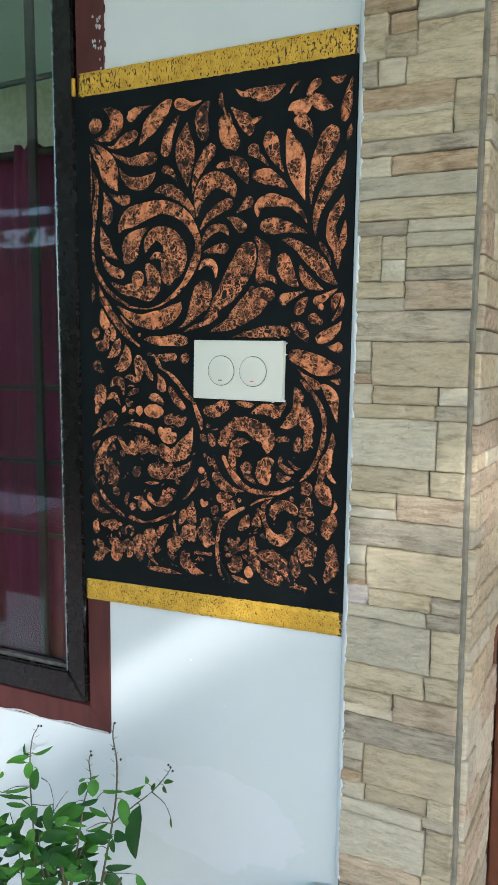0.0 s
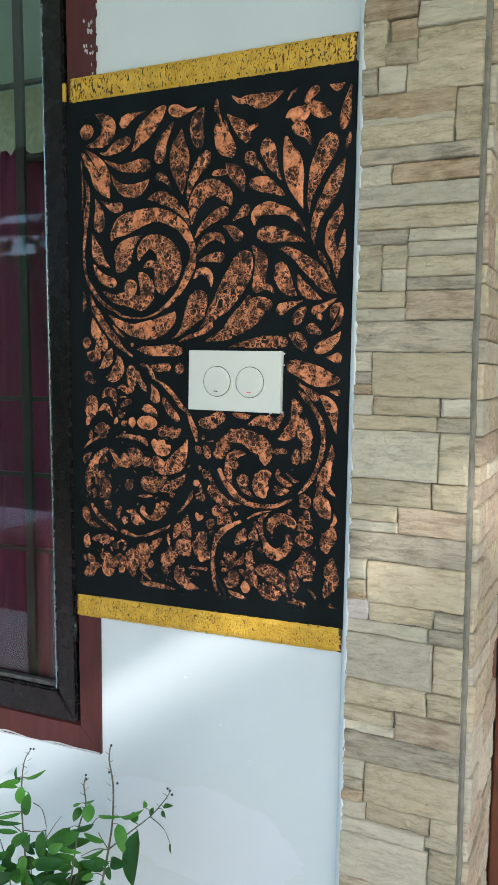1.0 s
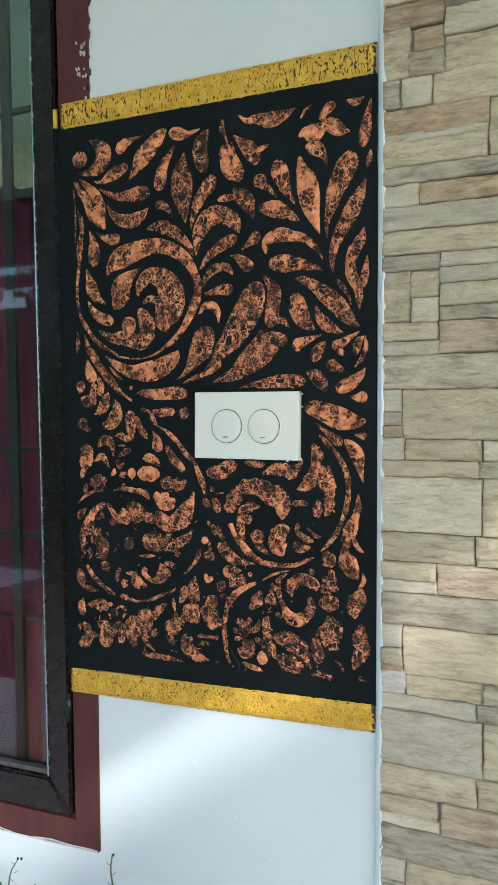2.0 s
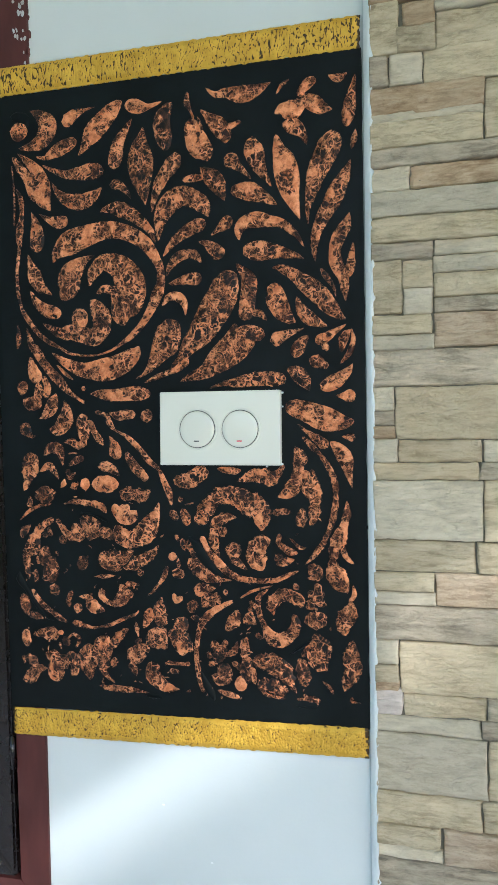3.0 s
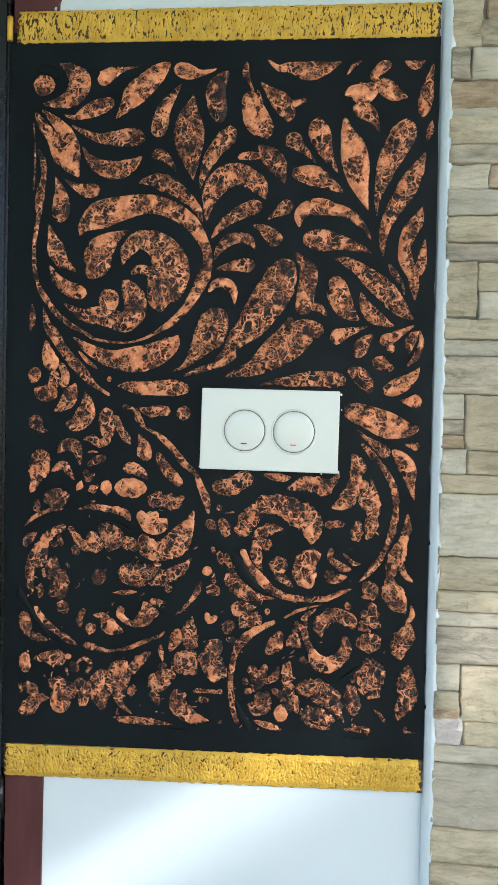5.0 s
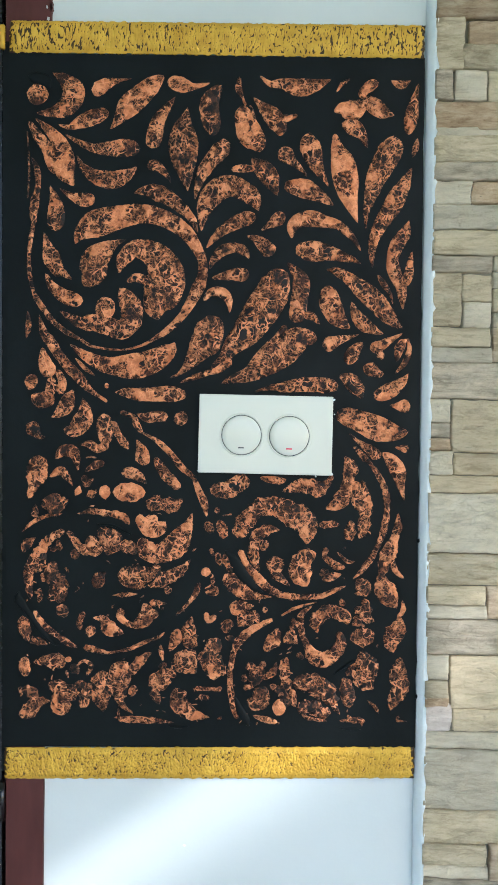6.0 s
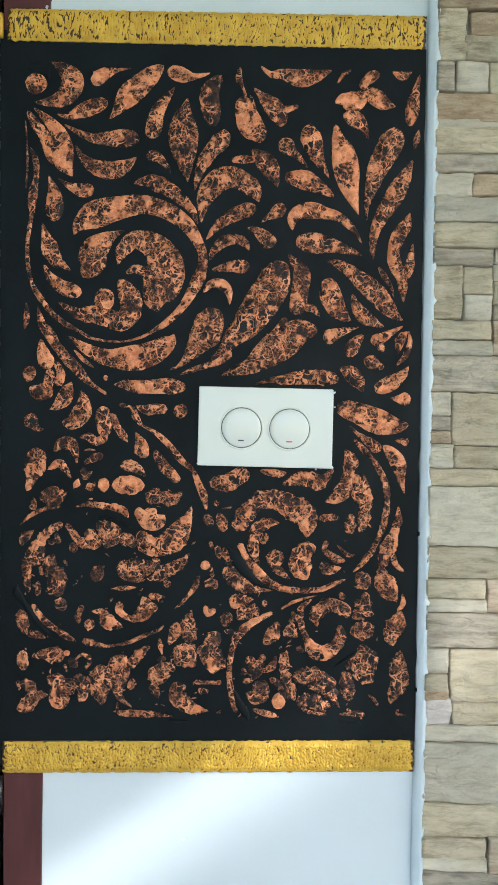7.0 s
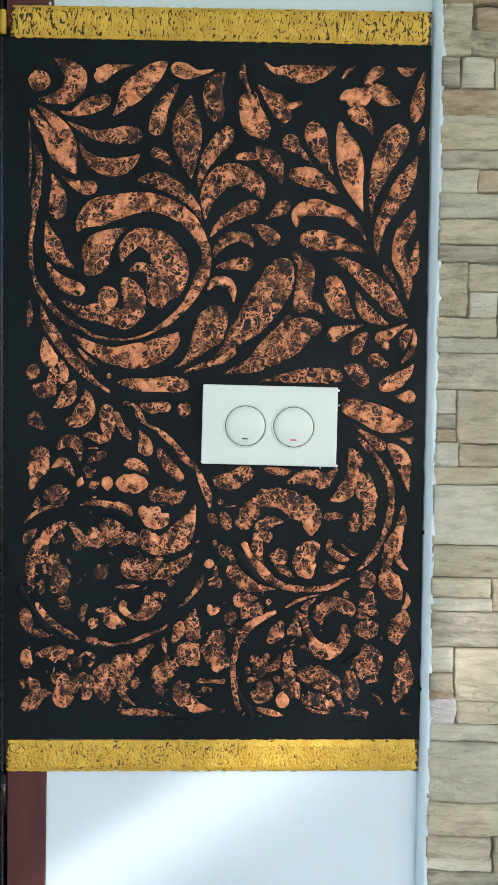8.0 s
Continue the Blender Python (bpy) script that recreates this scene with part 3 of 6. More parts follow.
def relief(points, name, material, wear=0.0, lift_by=1.0):
    """A raised, softly domed shape along a line in the panel's plane; points: x, z and width in millimetres.
    wear: how far the copper has come off it, from 0 to 1."""
    seed = len(panel.children) * 3.7
    rough_line = smooth_line(points, 6 * len(points))
    length = sum((q.xy - p.xy).length for p, q in zip(rough_line, rough_line[1:]))
    n = int(max(10, length / 1.8))
    line = smooth_line(points, n)
    dist = [0.0]
    for p, q in zip(line, line[1:]):
        dist.append(dist[-1] + (q.xy - p.xy).length)
    first, last = points[0][2] / 2, points[-1][2] / 2
    low = line[n // 2].y < -50 and lift_by == 1.0
    rag = 0.45 + 1.1 * wear if low else 0.25 + 0.6 * wear
    bm = bmesh.new()
    rim, worn = bm.verts.layers.float.new("rim"), bm.verts.layers.float.new("wear")
    rows = []
    for i, p in enumerate(line):
        d = (line[min(i + 1, n)] - line[max(i - 1, 0)]).xy.normalized()
        side = Vector((-d.y, d.x))
        half = max(0.3, p.z / 2)
        for s, r in ((dist[i], first), (dist[-1] - dist[i], last)):
            if s < r:
                half *= max(0.12, math.sqrt(max(0.0, 1 - (1 - s / r) ** 2)))
        sides = []
        for edge in (9, 4):
            jag = noise.noise((dist[i] * 0.16, seed, edge)) + 0.9 * noise.noise((dist[i] * 0.42, seed, edge + 2))
            sides.append(max(0.15, half + rag * min(2.2 if low else 1.3, 0.25 + half * 0.26) * jag))
        hi, lo = sides
        row = []
        for off, h in ((hi, -0.2), (hi - min(0.6, 0.3 * hi), 0.8), (hi * 0.55, 1.25), (hi * 0.1, 1.4), (-lo * 0.45, 1.3), (-lo + min(0.6, 0.3 * lo), 0.8), (-lo, -0.2)):
            q = p.xy + side * off
            lift = lift_by * h * (1 + 0.35 * noise.noise((q.x * 0.22, q.y * 0.22, seed))) if h > 0 else h
            row.append(bm.verts.new((q.x / 1000, -lift / 1000, q.y / 1000)))
            row[-1][rim] = 1.0 if h < 1.0 else max(0.0, 1 - half / 5)
            row[-1][worn] = wear
        rows.append(row)
    for r, s in zip(rows, rows[1:]):
        for k in range(6):
            bm.faces.new((r[k], r[k + 1], s[k + 1], s[k]))
    bm.faces.new(rows[0])
    bm.faces.new(rows[-1])
    return part(name, bm, material, panel, smooth=True)


def leaf(wear, *points):
    """A leaf, or a stem where it is long and thin."""
    wide = max(p[2] for p in points)
    relief(points, "stem" if wide < 9 and len(points) > 4 else "leaf", COPPER, wear)


def stroke(*points):
    """A thick stroke of black touched up over the copper."""
    relief(points, "brush_stroke", BLACK, 0.4, 1.25)


leaf(0.4, (-272, 375, 19.6), (-260, 374, 24.4), (-248, 374, 12.4))
leaf(0.5, (-244, 398, 1.24), (-230, 390, 15.5), (-220, 376, 25.8), (-228, 360, 21.7), (-244, 354, 12), (-260, 353, 2.89))
leaf(0.35, (-156, 392, 0.826), (-170, 390, 5.16), (-184, 386, 14), (-194, 380, 17.6), (-200, 379, 12.4))
leaf(0.3, (-236, 340, 2.06), (-224, 338, 6.61), (-210, 344, 16.1), (-195, 350, 17.6), (-181, 355, 11.4))
leaf(0.3, (-178, 336, 1.65), (-170, 346, 11.4), (-158, 362, 25.8), (-142, 377, 23.7), (-130, 388, 17.6), (-120, 395, 5.16))
leaf(0.25, (-262, 347, 1.65), (-248, 335, 10.3), (-235, 320, 17.6), (-231, 304, 25.8), (-227, 287, 21.7), (-218, 272, 2.06))
leaf(0.55, (-269, 343, 4.13), (-260, 329, 10.7), (-249, 314, 12.4), (-245, 297, 9.29), (-240, 285, 3.1))
leaf(0.45, (-228, 329, 1.65), (-213, 321, 6.19), (-197, 315, 10.3), (-178, 314, 16.9), (-161, 315, 20.6), (-145, 314, 12.4))
leaf(0.6, (-215, 306, 1.65), (-207, 293, 8.26), (-194, 283, 16.5), (-177, 279, 20.6), (-161, 284, 15.5), (-148, 294, 2.48))
leaf(0.25, (-233, 269, 1.24), (-220, 261, 8.67), (-206, 257, 16.1), (-194, 259, 12.4))
leaf(0.7, (-271, 332, 1.65), (-269, 309, 2.06), (-268, 282, 2.48), (-269, 258, 2.06))
leaf(0.2, (-116, 389, 10.3), (-107, 388, 16.9), (-98, 385, 16.9), (-87, 384, 8.26), (-76, 386, 4.54), (-69, 388, 1.24))
leaf(0.4, (-107, 372, 1.24), (-116, 360, 9.29), (-125, 346, 14.9), (-129, 330, 18.6), (-132, 315, 14.5))
leaf(0.9, (-56, 385, 6.19), (-64, 376, 16.5), (-69, 364, 21.7), (-67, 349, 21.7), (-65, 339, 17.6), (-62, 330, 8.26))
leaf(0.75, (-93, 360, 2.06), (-95, 349, 12.4), (-97, 338, 23.7), (-97, 322, 33), (-96, 305, 29.9), (-94, 291, 20.6), (-91, 268, 1.65))
leaf(0.6, (-52, 326, 8.26), (-54, 316, 19.6), (-66, 302, 17.6), (-75, 287, 13.4), (-80, 273, 7.85), (-83, 259, 1.65))
leaf(0.5, (-36, 395, 4.13), (-37, 382, 7.23), (-32, 372, 3.1), (-29, 363, 4.13))
leaf(0.3, (-33, 363, 13.4), (-30, 350, 21.7), (-24, 333, 27.9), (-15, 321, 21.7), (-12, 312, 4.13))
leaf(0.6, (-24, 364, 2.06), (-20, 354, 3.72), (-19, 341, 5.16))
leaf(0.3, (-20, 372, 2.48), (-12, 364, 9.29), (1, 352, 20.6), (9, 340, 17.6), (10, 330, 6.19))
leaf(0.4, (7, 348, 12.4), (19, 350, 7.23), (29, 353, 5.16))
leaf(0.25, (-13, 396, 2.06), (-2, 388, 7.23), (12, 388, 12.4), (29, 384, 20.6), (45, 386, 16.1), (65, 393, 2.06))
leaf(0.3, (-43, 292, 5.16), (-31, 294, 9.29), (-17, 293, 6.19))
leaf(0.85, (-21, 305, 3.1), (-11, 296, 18.2), (-2, 286, 21.7), (4, 274, 13.4), (8, 264, 1.65))
leaf(0.6, (-137, 295, 10.3), (-128, 296, 12.8), (-120, 291, 8.67), (-113, 283, 4.54), (-110, 277, 1.24))
leaf(0.6, (-150, 265, 2.06), (-138, 268, 12), (-125, 266, 18.6), (-109, 258, 16.1), (-94, 246, 12), (-84, 234, 7.85), (-79, 222, 1.65))
leaf(0.6, (11, 317, 12.4), (17, 309, 18.2), (25, 301, 9.91), (34, 293, 5.16), (40, 286, 1.65))
leaf(0.4, (16, 272, 10.3), (24, 274, 16.1), (38, 272, 22.3), (51, 266, 16.1), (63, 259, 8.67), (70, 254, 1.65))
leaf(0.5, (86, 394, 2.06), (78, 389, 5.16), (71, 379, 1.65))
leaf(0.2, (117, 390, 8.26), (109, 387, 12.4), (101, 380, 10.3), (99, 372, 8.26))
leaf(0.35, (100, 372, 11.4), (112, 365, 18.2), (122, 358, 16.1), (135, 354, 1.65))
leaf(0.2, (69, 357, 3.1), (77, 361, 14), (88, 359, 23.7), (96, 365, 19.6), (98, 371, 10.3))
leaf(0.25, (78, 345, 6.19), (89, 341, 18.2), (100, 332, 12), (106, 318, 1.65))
leaf(0.3, (131, 392, 2.06), (142, 388, 10.3), (152, 392, 2.06))
leaf(0.45, (161, 389, 2.06), (157, 372, 8.67), (154, 354, 15.3), (152, 342, 13.4), (151, 333, 5.16))
leaf(0.6, (161, 329, 1.65), (159, 319, 7.85), (156, 308, 2.48))
leaf(0.5, (42, 334, 4.13), (42, 324, 20.6), (45, 314, 23.1), (50, 299, 16.1), (57, 287, 8.26), (64, 275, 1.24))
leaf(0.12, (70, 333, 4.13), (73, 318, 14.5), (79, 302, 26.4), (83, 283, 28.5), (86, 267, 22.3), (91, 251, 12), (97, 235, 1.24))
leaf(0.6, (134, 331, 12.4), (133, 319, 26.4), (125, 302, 26.4), (116, 284, 22.3), (110, 263, 14), (106, 247, 7.02), (106, 229, 1.24))
leaf(0.5, (155, 296, 1.65), (149, 282, 12), (141, 266, 20.2), (133, 251, 20.2), (123, 235, 16.1), (115, 216, 11.4), (113, 200, 7.02), (114, 186, 1.24))
leaf(0.6, (-265, 303, 2.06), (-259, 289, 7.43), (-258, 270, 6.19), (-261, 254, 10.3), (-262, 241, 9.29), (-262, 229, 5.16), (-264, 216, 5.16), (-266, 196, 4.54), (-265, 175, 5.16), (-261, 156, 4.13), (-255, 144, 6.61), (-244, 129, 6.19), (-235, 119, 6.19), (-221, 109, 5.78), (-207, 102, 4.13))
leaf(0.6, (-244, 272, 1.65), (-239, 258, 11.4), (-237, 244, 19), (-237, 231, 19), (-237, 222, 10.3))
leaf(0.45, (-250, 220, 1.65), (-246, 206, 10.3), (-241, 192, 19.6), (-233, 178, 14), (-226, 174, 7.85), (-218, 168, 1.65))
leaf(0.3, (-247, 174, 3.1), (-240, 161, 9.91), (-228, 151, 14.9), (-216, 146, 16.5), (-205, 144, 10.3))
leaf(0.5, (-159, 213, 1.65), (-172, 208, 10.3), (-184, 199, 24.8), (-193, 189, 31), (-195, 174, 28.5), (-204, 161, 8.26))
leaf(0.6, (-230, 133, 1.65), (-217, 125, 9.91), (-205, 120, 14), (-190, 118, 18.2))
leaf(0.6, (-183, 149, 18.2), (-180, 137, 22.7), (-184, 125, 21.7))
leaf(0.55, (-164, 159, 6.19), (-158, 150, 18.2), (-151, 138, 24.4), (-151, 123, 23.7), (-163, 113, 21.7), (-180, 117, 14.5))
leaf(0.55, (-266, 132, 2.06), (-265, 117, 7.23), (-267, 103, 2.48))
leaf(0.55, (-156, 166, 5.16), (-148, 171, 9.29), (-136, 169, 11.4), (-123, 163, 11.4))
leaf(0.33, (-215, 208, 1.24), (-209, 219, 16.5), (-193, 230, 31), (-170, 237, 27.3), (-145, 242, 22.3), (-125, 240, 19.4), (-106, 232, 18.2), (-91, 221, 16.1), (-81, 207, 12.8), (-73, 190, 9.91), (-73, 174, 11.4), (-77, 162, 14.5), (-85, 145, 12), (-96, 128, 8.67), (-110, 114, 7.85), (-126, 103, 4.54), (-142, 95, 2.89), (-163, 91, 2.06), (-192, 94, 3.3), (-207, 102, 4.13))
leaf(0.55, (-166, 176, 2.48), (-161, 191, 15.5), (-149, 203, 19.6), (-132, 200, 26.8), (-120, 190, 34.1), (-113, 173, 42.3), (-117, 155, 43.4), (-123, 138, 28.9), (-121, 125, 4.13))
leaf(0.4, (-69, 205, 1.65), (-61, 216, 7.85), (-48, 227, 12.8), (-34, 235, 16.1), (-22, 239, 15.3), (-15, 239, 8.26))
leaf(0.75, (-65, 182, 1.65), (-60, 194, 9.09), (-50, 203, 12.8), (-38, 206, 11.6), (-27, 202, 9.5), (-22, 194, 1.65))
leaf(0.45, (-62, 172, 3.1), (-51, 174, 8.67), (-39, 176, 12.8), (-29, 176, 14.9), (-21, 175, 10.3))
leaf(0.15, (-71, 147, 3.1), (-63, 156, 9.09), (-51, 156, 12), (-43, 147, 9.09), (-42, 134, 1.24))
leaf(0.5, (18, 240, 8.26), (11, 239, 16.1), (3, 233, 9.91), (-4, 229, 4.96), (-9, 225, 1.65))
leaf(0.5, (-24, 219, 2.06), (-15, 216, 9.09), (-7, 210, 14.9), (1, 202, 16.9), (4, 198, 11.4))
leaf(0.6, (6, 183, 18.6), (8, 173, 30.6), (4, 155, 37.6), (-9, 134, 38.2), (-23, 113, 32), (-37, 99, 22.3), (-48, 84, 11.4), (-61, 72, 4.13))
leaf(0.6, (-64, 131, 12.4), (-63, 121, 29.9), (-66, 104, 33), (-70, 100, 31.4), (-78, 87, 21.7), (-88, 74, 10.7), (-96, 66, 4.54), (-106, 61, 1.24))
leaf(0.14, (25, 217, 2.06), (25, 229, 12.4), (33, 237, 16.5), (47, 239, 18.6), (61, 236, 14), (74, 233, 10.7), (84, 226, 9.5), (94, 216, 5.78), (101, 204, 1.24))
leaf(0.45, (30, 200, 10.3), (38, 203, 20.2), (52, 203, 23.1), (68, 201, 16.9), (83, 197, 10.7), (93, 194, 5.78), (101, 190, 1.24))
leaf(0.5, (21, 190, 2.06), (30, 180, 12), (36, 170, 19), (35, 153, 19), (33, 137, 19.6), (30, 124, 16.5))
leaf(0.35, (3, 103, 1.65), (13, 112, 5.78), (21, 120, 9.29))
leaf(0.5, (39, 133, 8.26), (49, 131, 8.67), (57, 123, 2.48))
leaf(0.12, (58, 160, 10.3), (65, 156, 20.2), (69, 144, 24.4), (76, 131, 20.2), (84, 123, 12), (91, 119, 1.24))
leaf(0.5, (64, 183, 1.65), (75, 181, 9.91), (89, 173, 14), (104, 161, 20.2), (118, 149, 22.3), (131, 134, 18.2), (141, 124, 9.09), (148, 120, 1.24))
leaf(0.5, (92, 148, 1.65), (96, 136, 11.2), (105, 124, 16.1), (117, 117, 9.91), (127, 113, 1.65))
leaf(0.25, (153, 238, 1.65), (149, 225, 12.8), (140, 210, 16.1), (136, 196, 13.2), (138, 182, 15.3), (145, 167, 12), (147, 155, 9.91), (148, 140, 1.24))
leaf(0.25, (157, 204, 2.06), (155, 190, 7.85), (153, 176, 11.4), (147, 167, 12.4))
leaf(0.6, (120, 178, 2.48), (126, 169, 7.02), (134, 157, 4.13), (137, 146, 1.24))
leaf(0.45, (-253, 128, 1.65), (-248, 109, 9.29), (-240, 99, 12), (-231, 85, 10.7), (-218, 70, 12), (-206, 58, 12), (-197, 48, 7.85), (-189, 42, 4.54), (-175, 33, 3.72))
leaf(0.4, (-249, 92, 4.13), (-245, 74, 16.1), (-238, 60, 18.6))
leaf(0.45, (-238, 60, 10.3), (-239, 45, 12.4), (-244, 39, 8.26))
leaf(0.3, (-264, 62, 8.26), (-261, 55, 16.1), (-263, 45, 6.19))
leaf(0.4, (-260, 39, 8.26), (-249, 34, 18.2), (-234, 37, 17.6))
leaf(0.5, (-232, 68, 6.19), (-226, 54, 9.91), (-229, 41, 12))
leaf(0.5, (-214, 46, 2.06), (-218, 37, 14), (-222, 27, 17.6), (-230, 19, 9.91), (-237, 15, 1.65))
leaf(0.5, (-203, 37, 1.65), (-200, 23, 15.3), (-203, 11, 21.7), (-213, 1, 16.1), (-223, 2, 6.19))
leaf(1, (-265, 6, 8.26), (-258, 2, 16.1), (-250, -6, 7.02), (-243, -7, 2.06))
leaf(0.6, (-179, 20, 12.4), (-178, 7, 18.2), (-177, -5, 16.1), (-180, -13, 12.4))
leaf(0.8, (-169, 12, 10.3), (-164, -1, 8.26), (-155, -13, 9.09), (-151, -19, 2.06))
leaf(0.4, (-204, -15, 2.06), (-194, -14, 9.29), (-185, -19, 9.5), (-173, -13, 8.26))
leaf(0.3, (-218, 96, 2.06), (-204, 86, 9.91), (-187, 77, 15.5), (-171, 73, 20.2), (-150, 73, 28.5), (-134, 76, 27.9), (-119, 83, 24.4), (-107, 92, 16.1), (-102, 100, 1.65))
leaf(0.6, (-212, 81, 1.65), (-202, 71, 4.96), (-190, 62, 2.06))
leaf(0.2, (-179, 51, 7.43), (-174, 51, 7.43))
leaf(0.3, (-167, 44, 1.65), (-156, 44, 9.91), (-141, 42, 14.9), (-129, 42, 15.3), (-116, 43, 17.3), (-102, 43, 17.3), (-88, 42, 8.26))
leaf(0.7, (-161, 22, 5.16), (-153, 20, 5.78), (-145, 16, 5.78), (-142, 8, 7.85), (-135, 0, 1.65))
leaf(0.35, (-143, 21, 2.06), (-132, 17, 10.7), (-120, 18, 12), (-108, 18, 9.5))
leaf(0.65, (-101, 14, 12), (-93, 16, 15.7), (-86, 15, 14.9))
leaf(0.35, (-142, -8, 1.65), (-136, -21, 14), (-135, -31, 16.1), (-136, -36, 9.29))
leaf(0.4, (-232, -31, 3.1), (-223, -22, 13.6), (-212, -23, 13.6), (-208, -33, 7.85), (-206, -43, 1.65))
leaf(0.42, (-252, -27, 18.2), (-251, -40, 22.3), (-253, -52, 21.7), (-255, -60, 12.3), (-261, -75, 5.2))
leaf(0.3, (-198, -29, 1.65), (-192, -28, 2.48), (-186, -29, 1.65))
leaf(0.4, (-198, -44, 3.14), (-187, -37, 9.5), (-177, -34, 5.78))
leaf(0.22, (-238, -51, 3.23), (-226, -44, 10.1), (-218, -51, 7.35), (-212, -60, 1.65))
leaf(0.87, (-233, -69, 24.3), (-232, -80, 30.2), (-230, -93, 8.82))
leaf(0.42, (-267, -112, 1.03), (-256, -102, 4.65), (-242, -95, 4.57), (-223, -91, 2.5))
leaf(0.72, (-253, -82, 2.91), (-253, -91, 8.52), (-249, -95, 4.57))
leaf(0.12, (-204, -60, 1.65), (-206, -66, 7.8), (-209, -71, 1.65))
leaf(0.32, (-196, -71, 1.65), (-191, -69, 9.73), (-185, -67, 1.65))
leaf(0.17, (-182, -69, 13.9), (-176, -67, 17.9), (-170, -68, 13.8))
leaf(0.22, (-167, -67, 11.5), (-155, -66, 20.2), (-143, -66, 19.7), (-131, -66, 8.23))
leaf(0.6, (-158, -45, 10.1), (-146, -45, 13), (-137, -50, 9.88), (-130, -56, 1.65))
leaf(0.8, (-200, -48, 8.1), (-196, -56, 9.25), (-189, -52, 1.65))
leaf(0.47, (-206, -91, 1.65), (-192, -88, 5.95), (-178, -89, 6.95), (-163, -91, 8.52), (-153, -95, 8.63), (-148, -102, 1.65))
leaf(0.62, (-265, -135, 2.58), (-262, -127, 11.9), (-252, -118, 1.65))
leaf(0.47, (-256, -186, 5.16), (-259, -162, 10.8), (-255, -145, 11.9), (-243, -128, 11.9), (-235, -118, 9.29), (-220, -110, 7.23))
leaf(0.42, (-216, -110, 6.19), (-210, -119, 7.23), (-200, -129, 9.81), (-191, -135, 11.4))
leaf(0.77, (-183, -108, 7.74), (-173, -114, 21.9), (-165, -124, 27.1), (-158, -130, 12.9))
leaf(0.67, (-158, -128, 15), (-148, -126, 15), (-140, -134, 4.65))
leaf(0.62, (-192, -115, 9.81), (-187, -129, 19.6), (-185, -138, 9.81))
leaf(0.87, (-185, -156, 10.3), (-180, -164, 20.1), (-174, -166, 12.4))
leaf(0.32, (-165, -180, 1.03), (-151, -179, 5.68), (-138, -178, 1.03))
leaf(0.9, (-230, -144, 9.81), (-234, -157, 17), (-229, -171, 11.9), (-234, -188, 11.9))
leaf(0.62, (-243, -157, 5.16), (-242, -167, 6.19))
leaf(0.72, (-246, -174, 6.19), (-246, -190, 6.19))
leaf(0.72, (-218, -150, 3.61), (-214, -156, 2.58))
leaf(0.42, (-121, -27, 4.13), (-117, -35, 9.91), (-110, -45, 12.2), (-100, -55, 11.4), (-93, -61, 8.53))
leaf(0.27, (-141, 2, 2.06), (-126, -5, 3.72), (-113, -14, 7.02), (-101, -26, 7.02), (-90, -39, 7.43), (-79, -48, 5.13), (-72, -63, 7.68), (-66, -77, 9.05), (-63, -91, 3.01))
leaf(0.37, (-135, -116, 7.74), (-131, -126, 20.1), (-121, -134, 20.1), (-109, -131, 22.7), (-97, -124, 27.9), (-89, -111, 21.2), (-83, -100, 10.8), (-79, -88, 1.65))
leaf(0.17, (-137, -90, 4.98), (-135, -97, 14.8), (-126, -102, 25.3), (-115, -104, 19.1), (-108, -98, 1.65))
leaf(0.62, (-130, -75, 7.1), (-120, -78, 20.6), (-112, -79, 13.9), (-104, -80, 18.3), (-95, -77, 11), (-90, -72, 1.65))
leaf(0.57, (-156, -150, 10.3), (-149, -157, 25.3), (-137, -159, 27.1), (-127, -158, 20.1), (-114, -162, 19.6), (-102, -158, 15), (-90, -151, 11.9), (-80, -139, 1.65))
leaf(0.7, (-60, -60, 6.72), (-50, -62, 17.1), (-38, -60, 19.2), (-28, -54, 18.8), (-16, -51, 12.1))
leaf(0.15, (-5, -47, 2.97), (5, -49, 8.13), (17, -50, 8.18), (24, -49, 1.65))
leaf(0.42, (-53, -81, 5.79), (-50, -87, 8.39))
leaf(0.42, (-50, -95, 7.61), (-45, -105, 11.9), (-44, -115, 9.81))
leaf(0.32, (-46, -90, 1.24), (-35, -88, 1.86))
leaf(0.72, (-62, -103, 5.16), (-58, -107, 3.61))
leaf(0.42, (-58, -126, 6.19), (-55, -134, 3.61))
leaf(0.52, (-51, -130, 7.23), (-48, -140, 7.23), (-46, -145, 1.65))
leaf(0.12, (-63, -147, 12.4), (-62, -157, 11.4))
leaf(0.52, (-57, -153, 4.65), (-54, -165, 4.65))
leaf(0.67, (-63, -169, 11.9), (-54, -172, 14.5), (-49, -169, 7.23))
leaf(0.42, (-69, -164, 7.23), (-75, -178, 6.19), (-83, -189, 3.61), (-95, -201, 2.58))
leaf(0.57, (-28, -114, 15), (-23, -100, 19.1), (-14, -88, 18.8), (-1, -79, 20.7), (16, -79, 21.6), (31, -87, 27.6), (45, -95, 28.4), (48, -109, 17), (47, -119, 3.1))
leaf(0.42, (18, -104, 1.65), (6, -104, 10.8), (-6, -110, 14.5), (-10, -121, 11.9), (-10, -135, 11.9), (-4, -151, 1.65))
leaf(0.52, (4, -116, 9.81), (-2, -127, 7.23))
leaf(0.72, (13, -133, 12.4), (13, -143, 19.6), (9, -151, 11.9))
leaf(0.62, (9, -151, 7.74), (19, -157, 9.29), (30, -165, 1.65))
leaf(0.27, (-26, -127, 7.23), (-18, -143, 7.23), (-5, -158, 10.8), (9, -170, 8.26), (25, -176, 7.23), (46, -177, 6.19), (66, -175, 6.19), (81, -168, 4.9), (91, -164, 1.65))
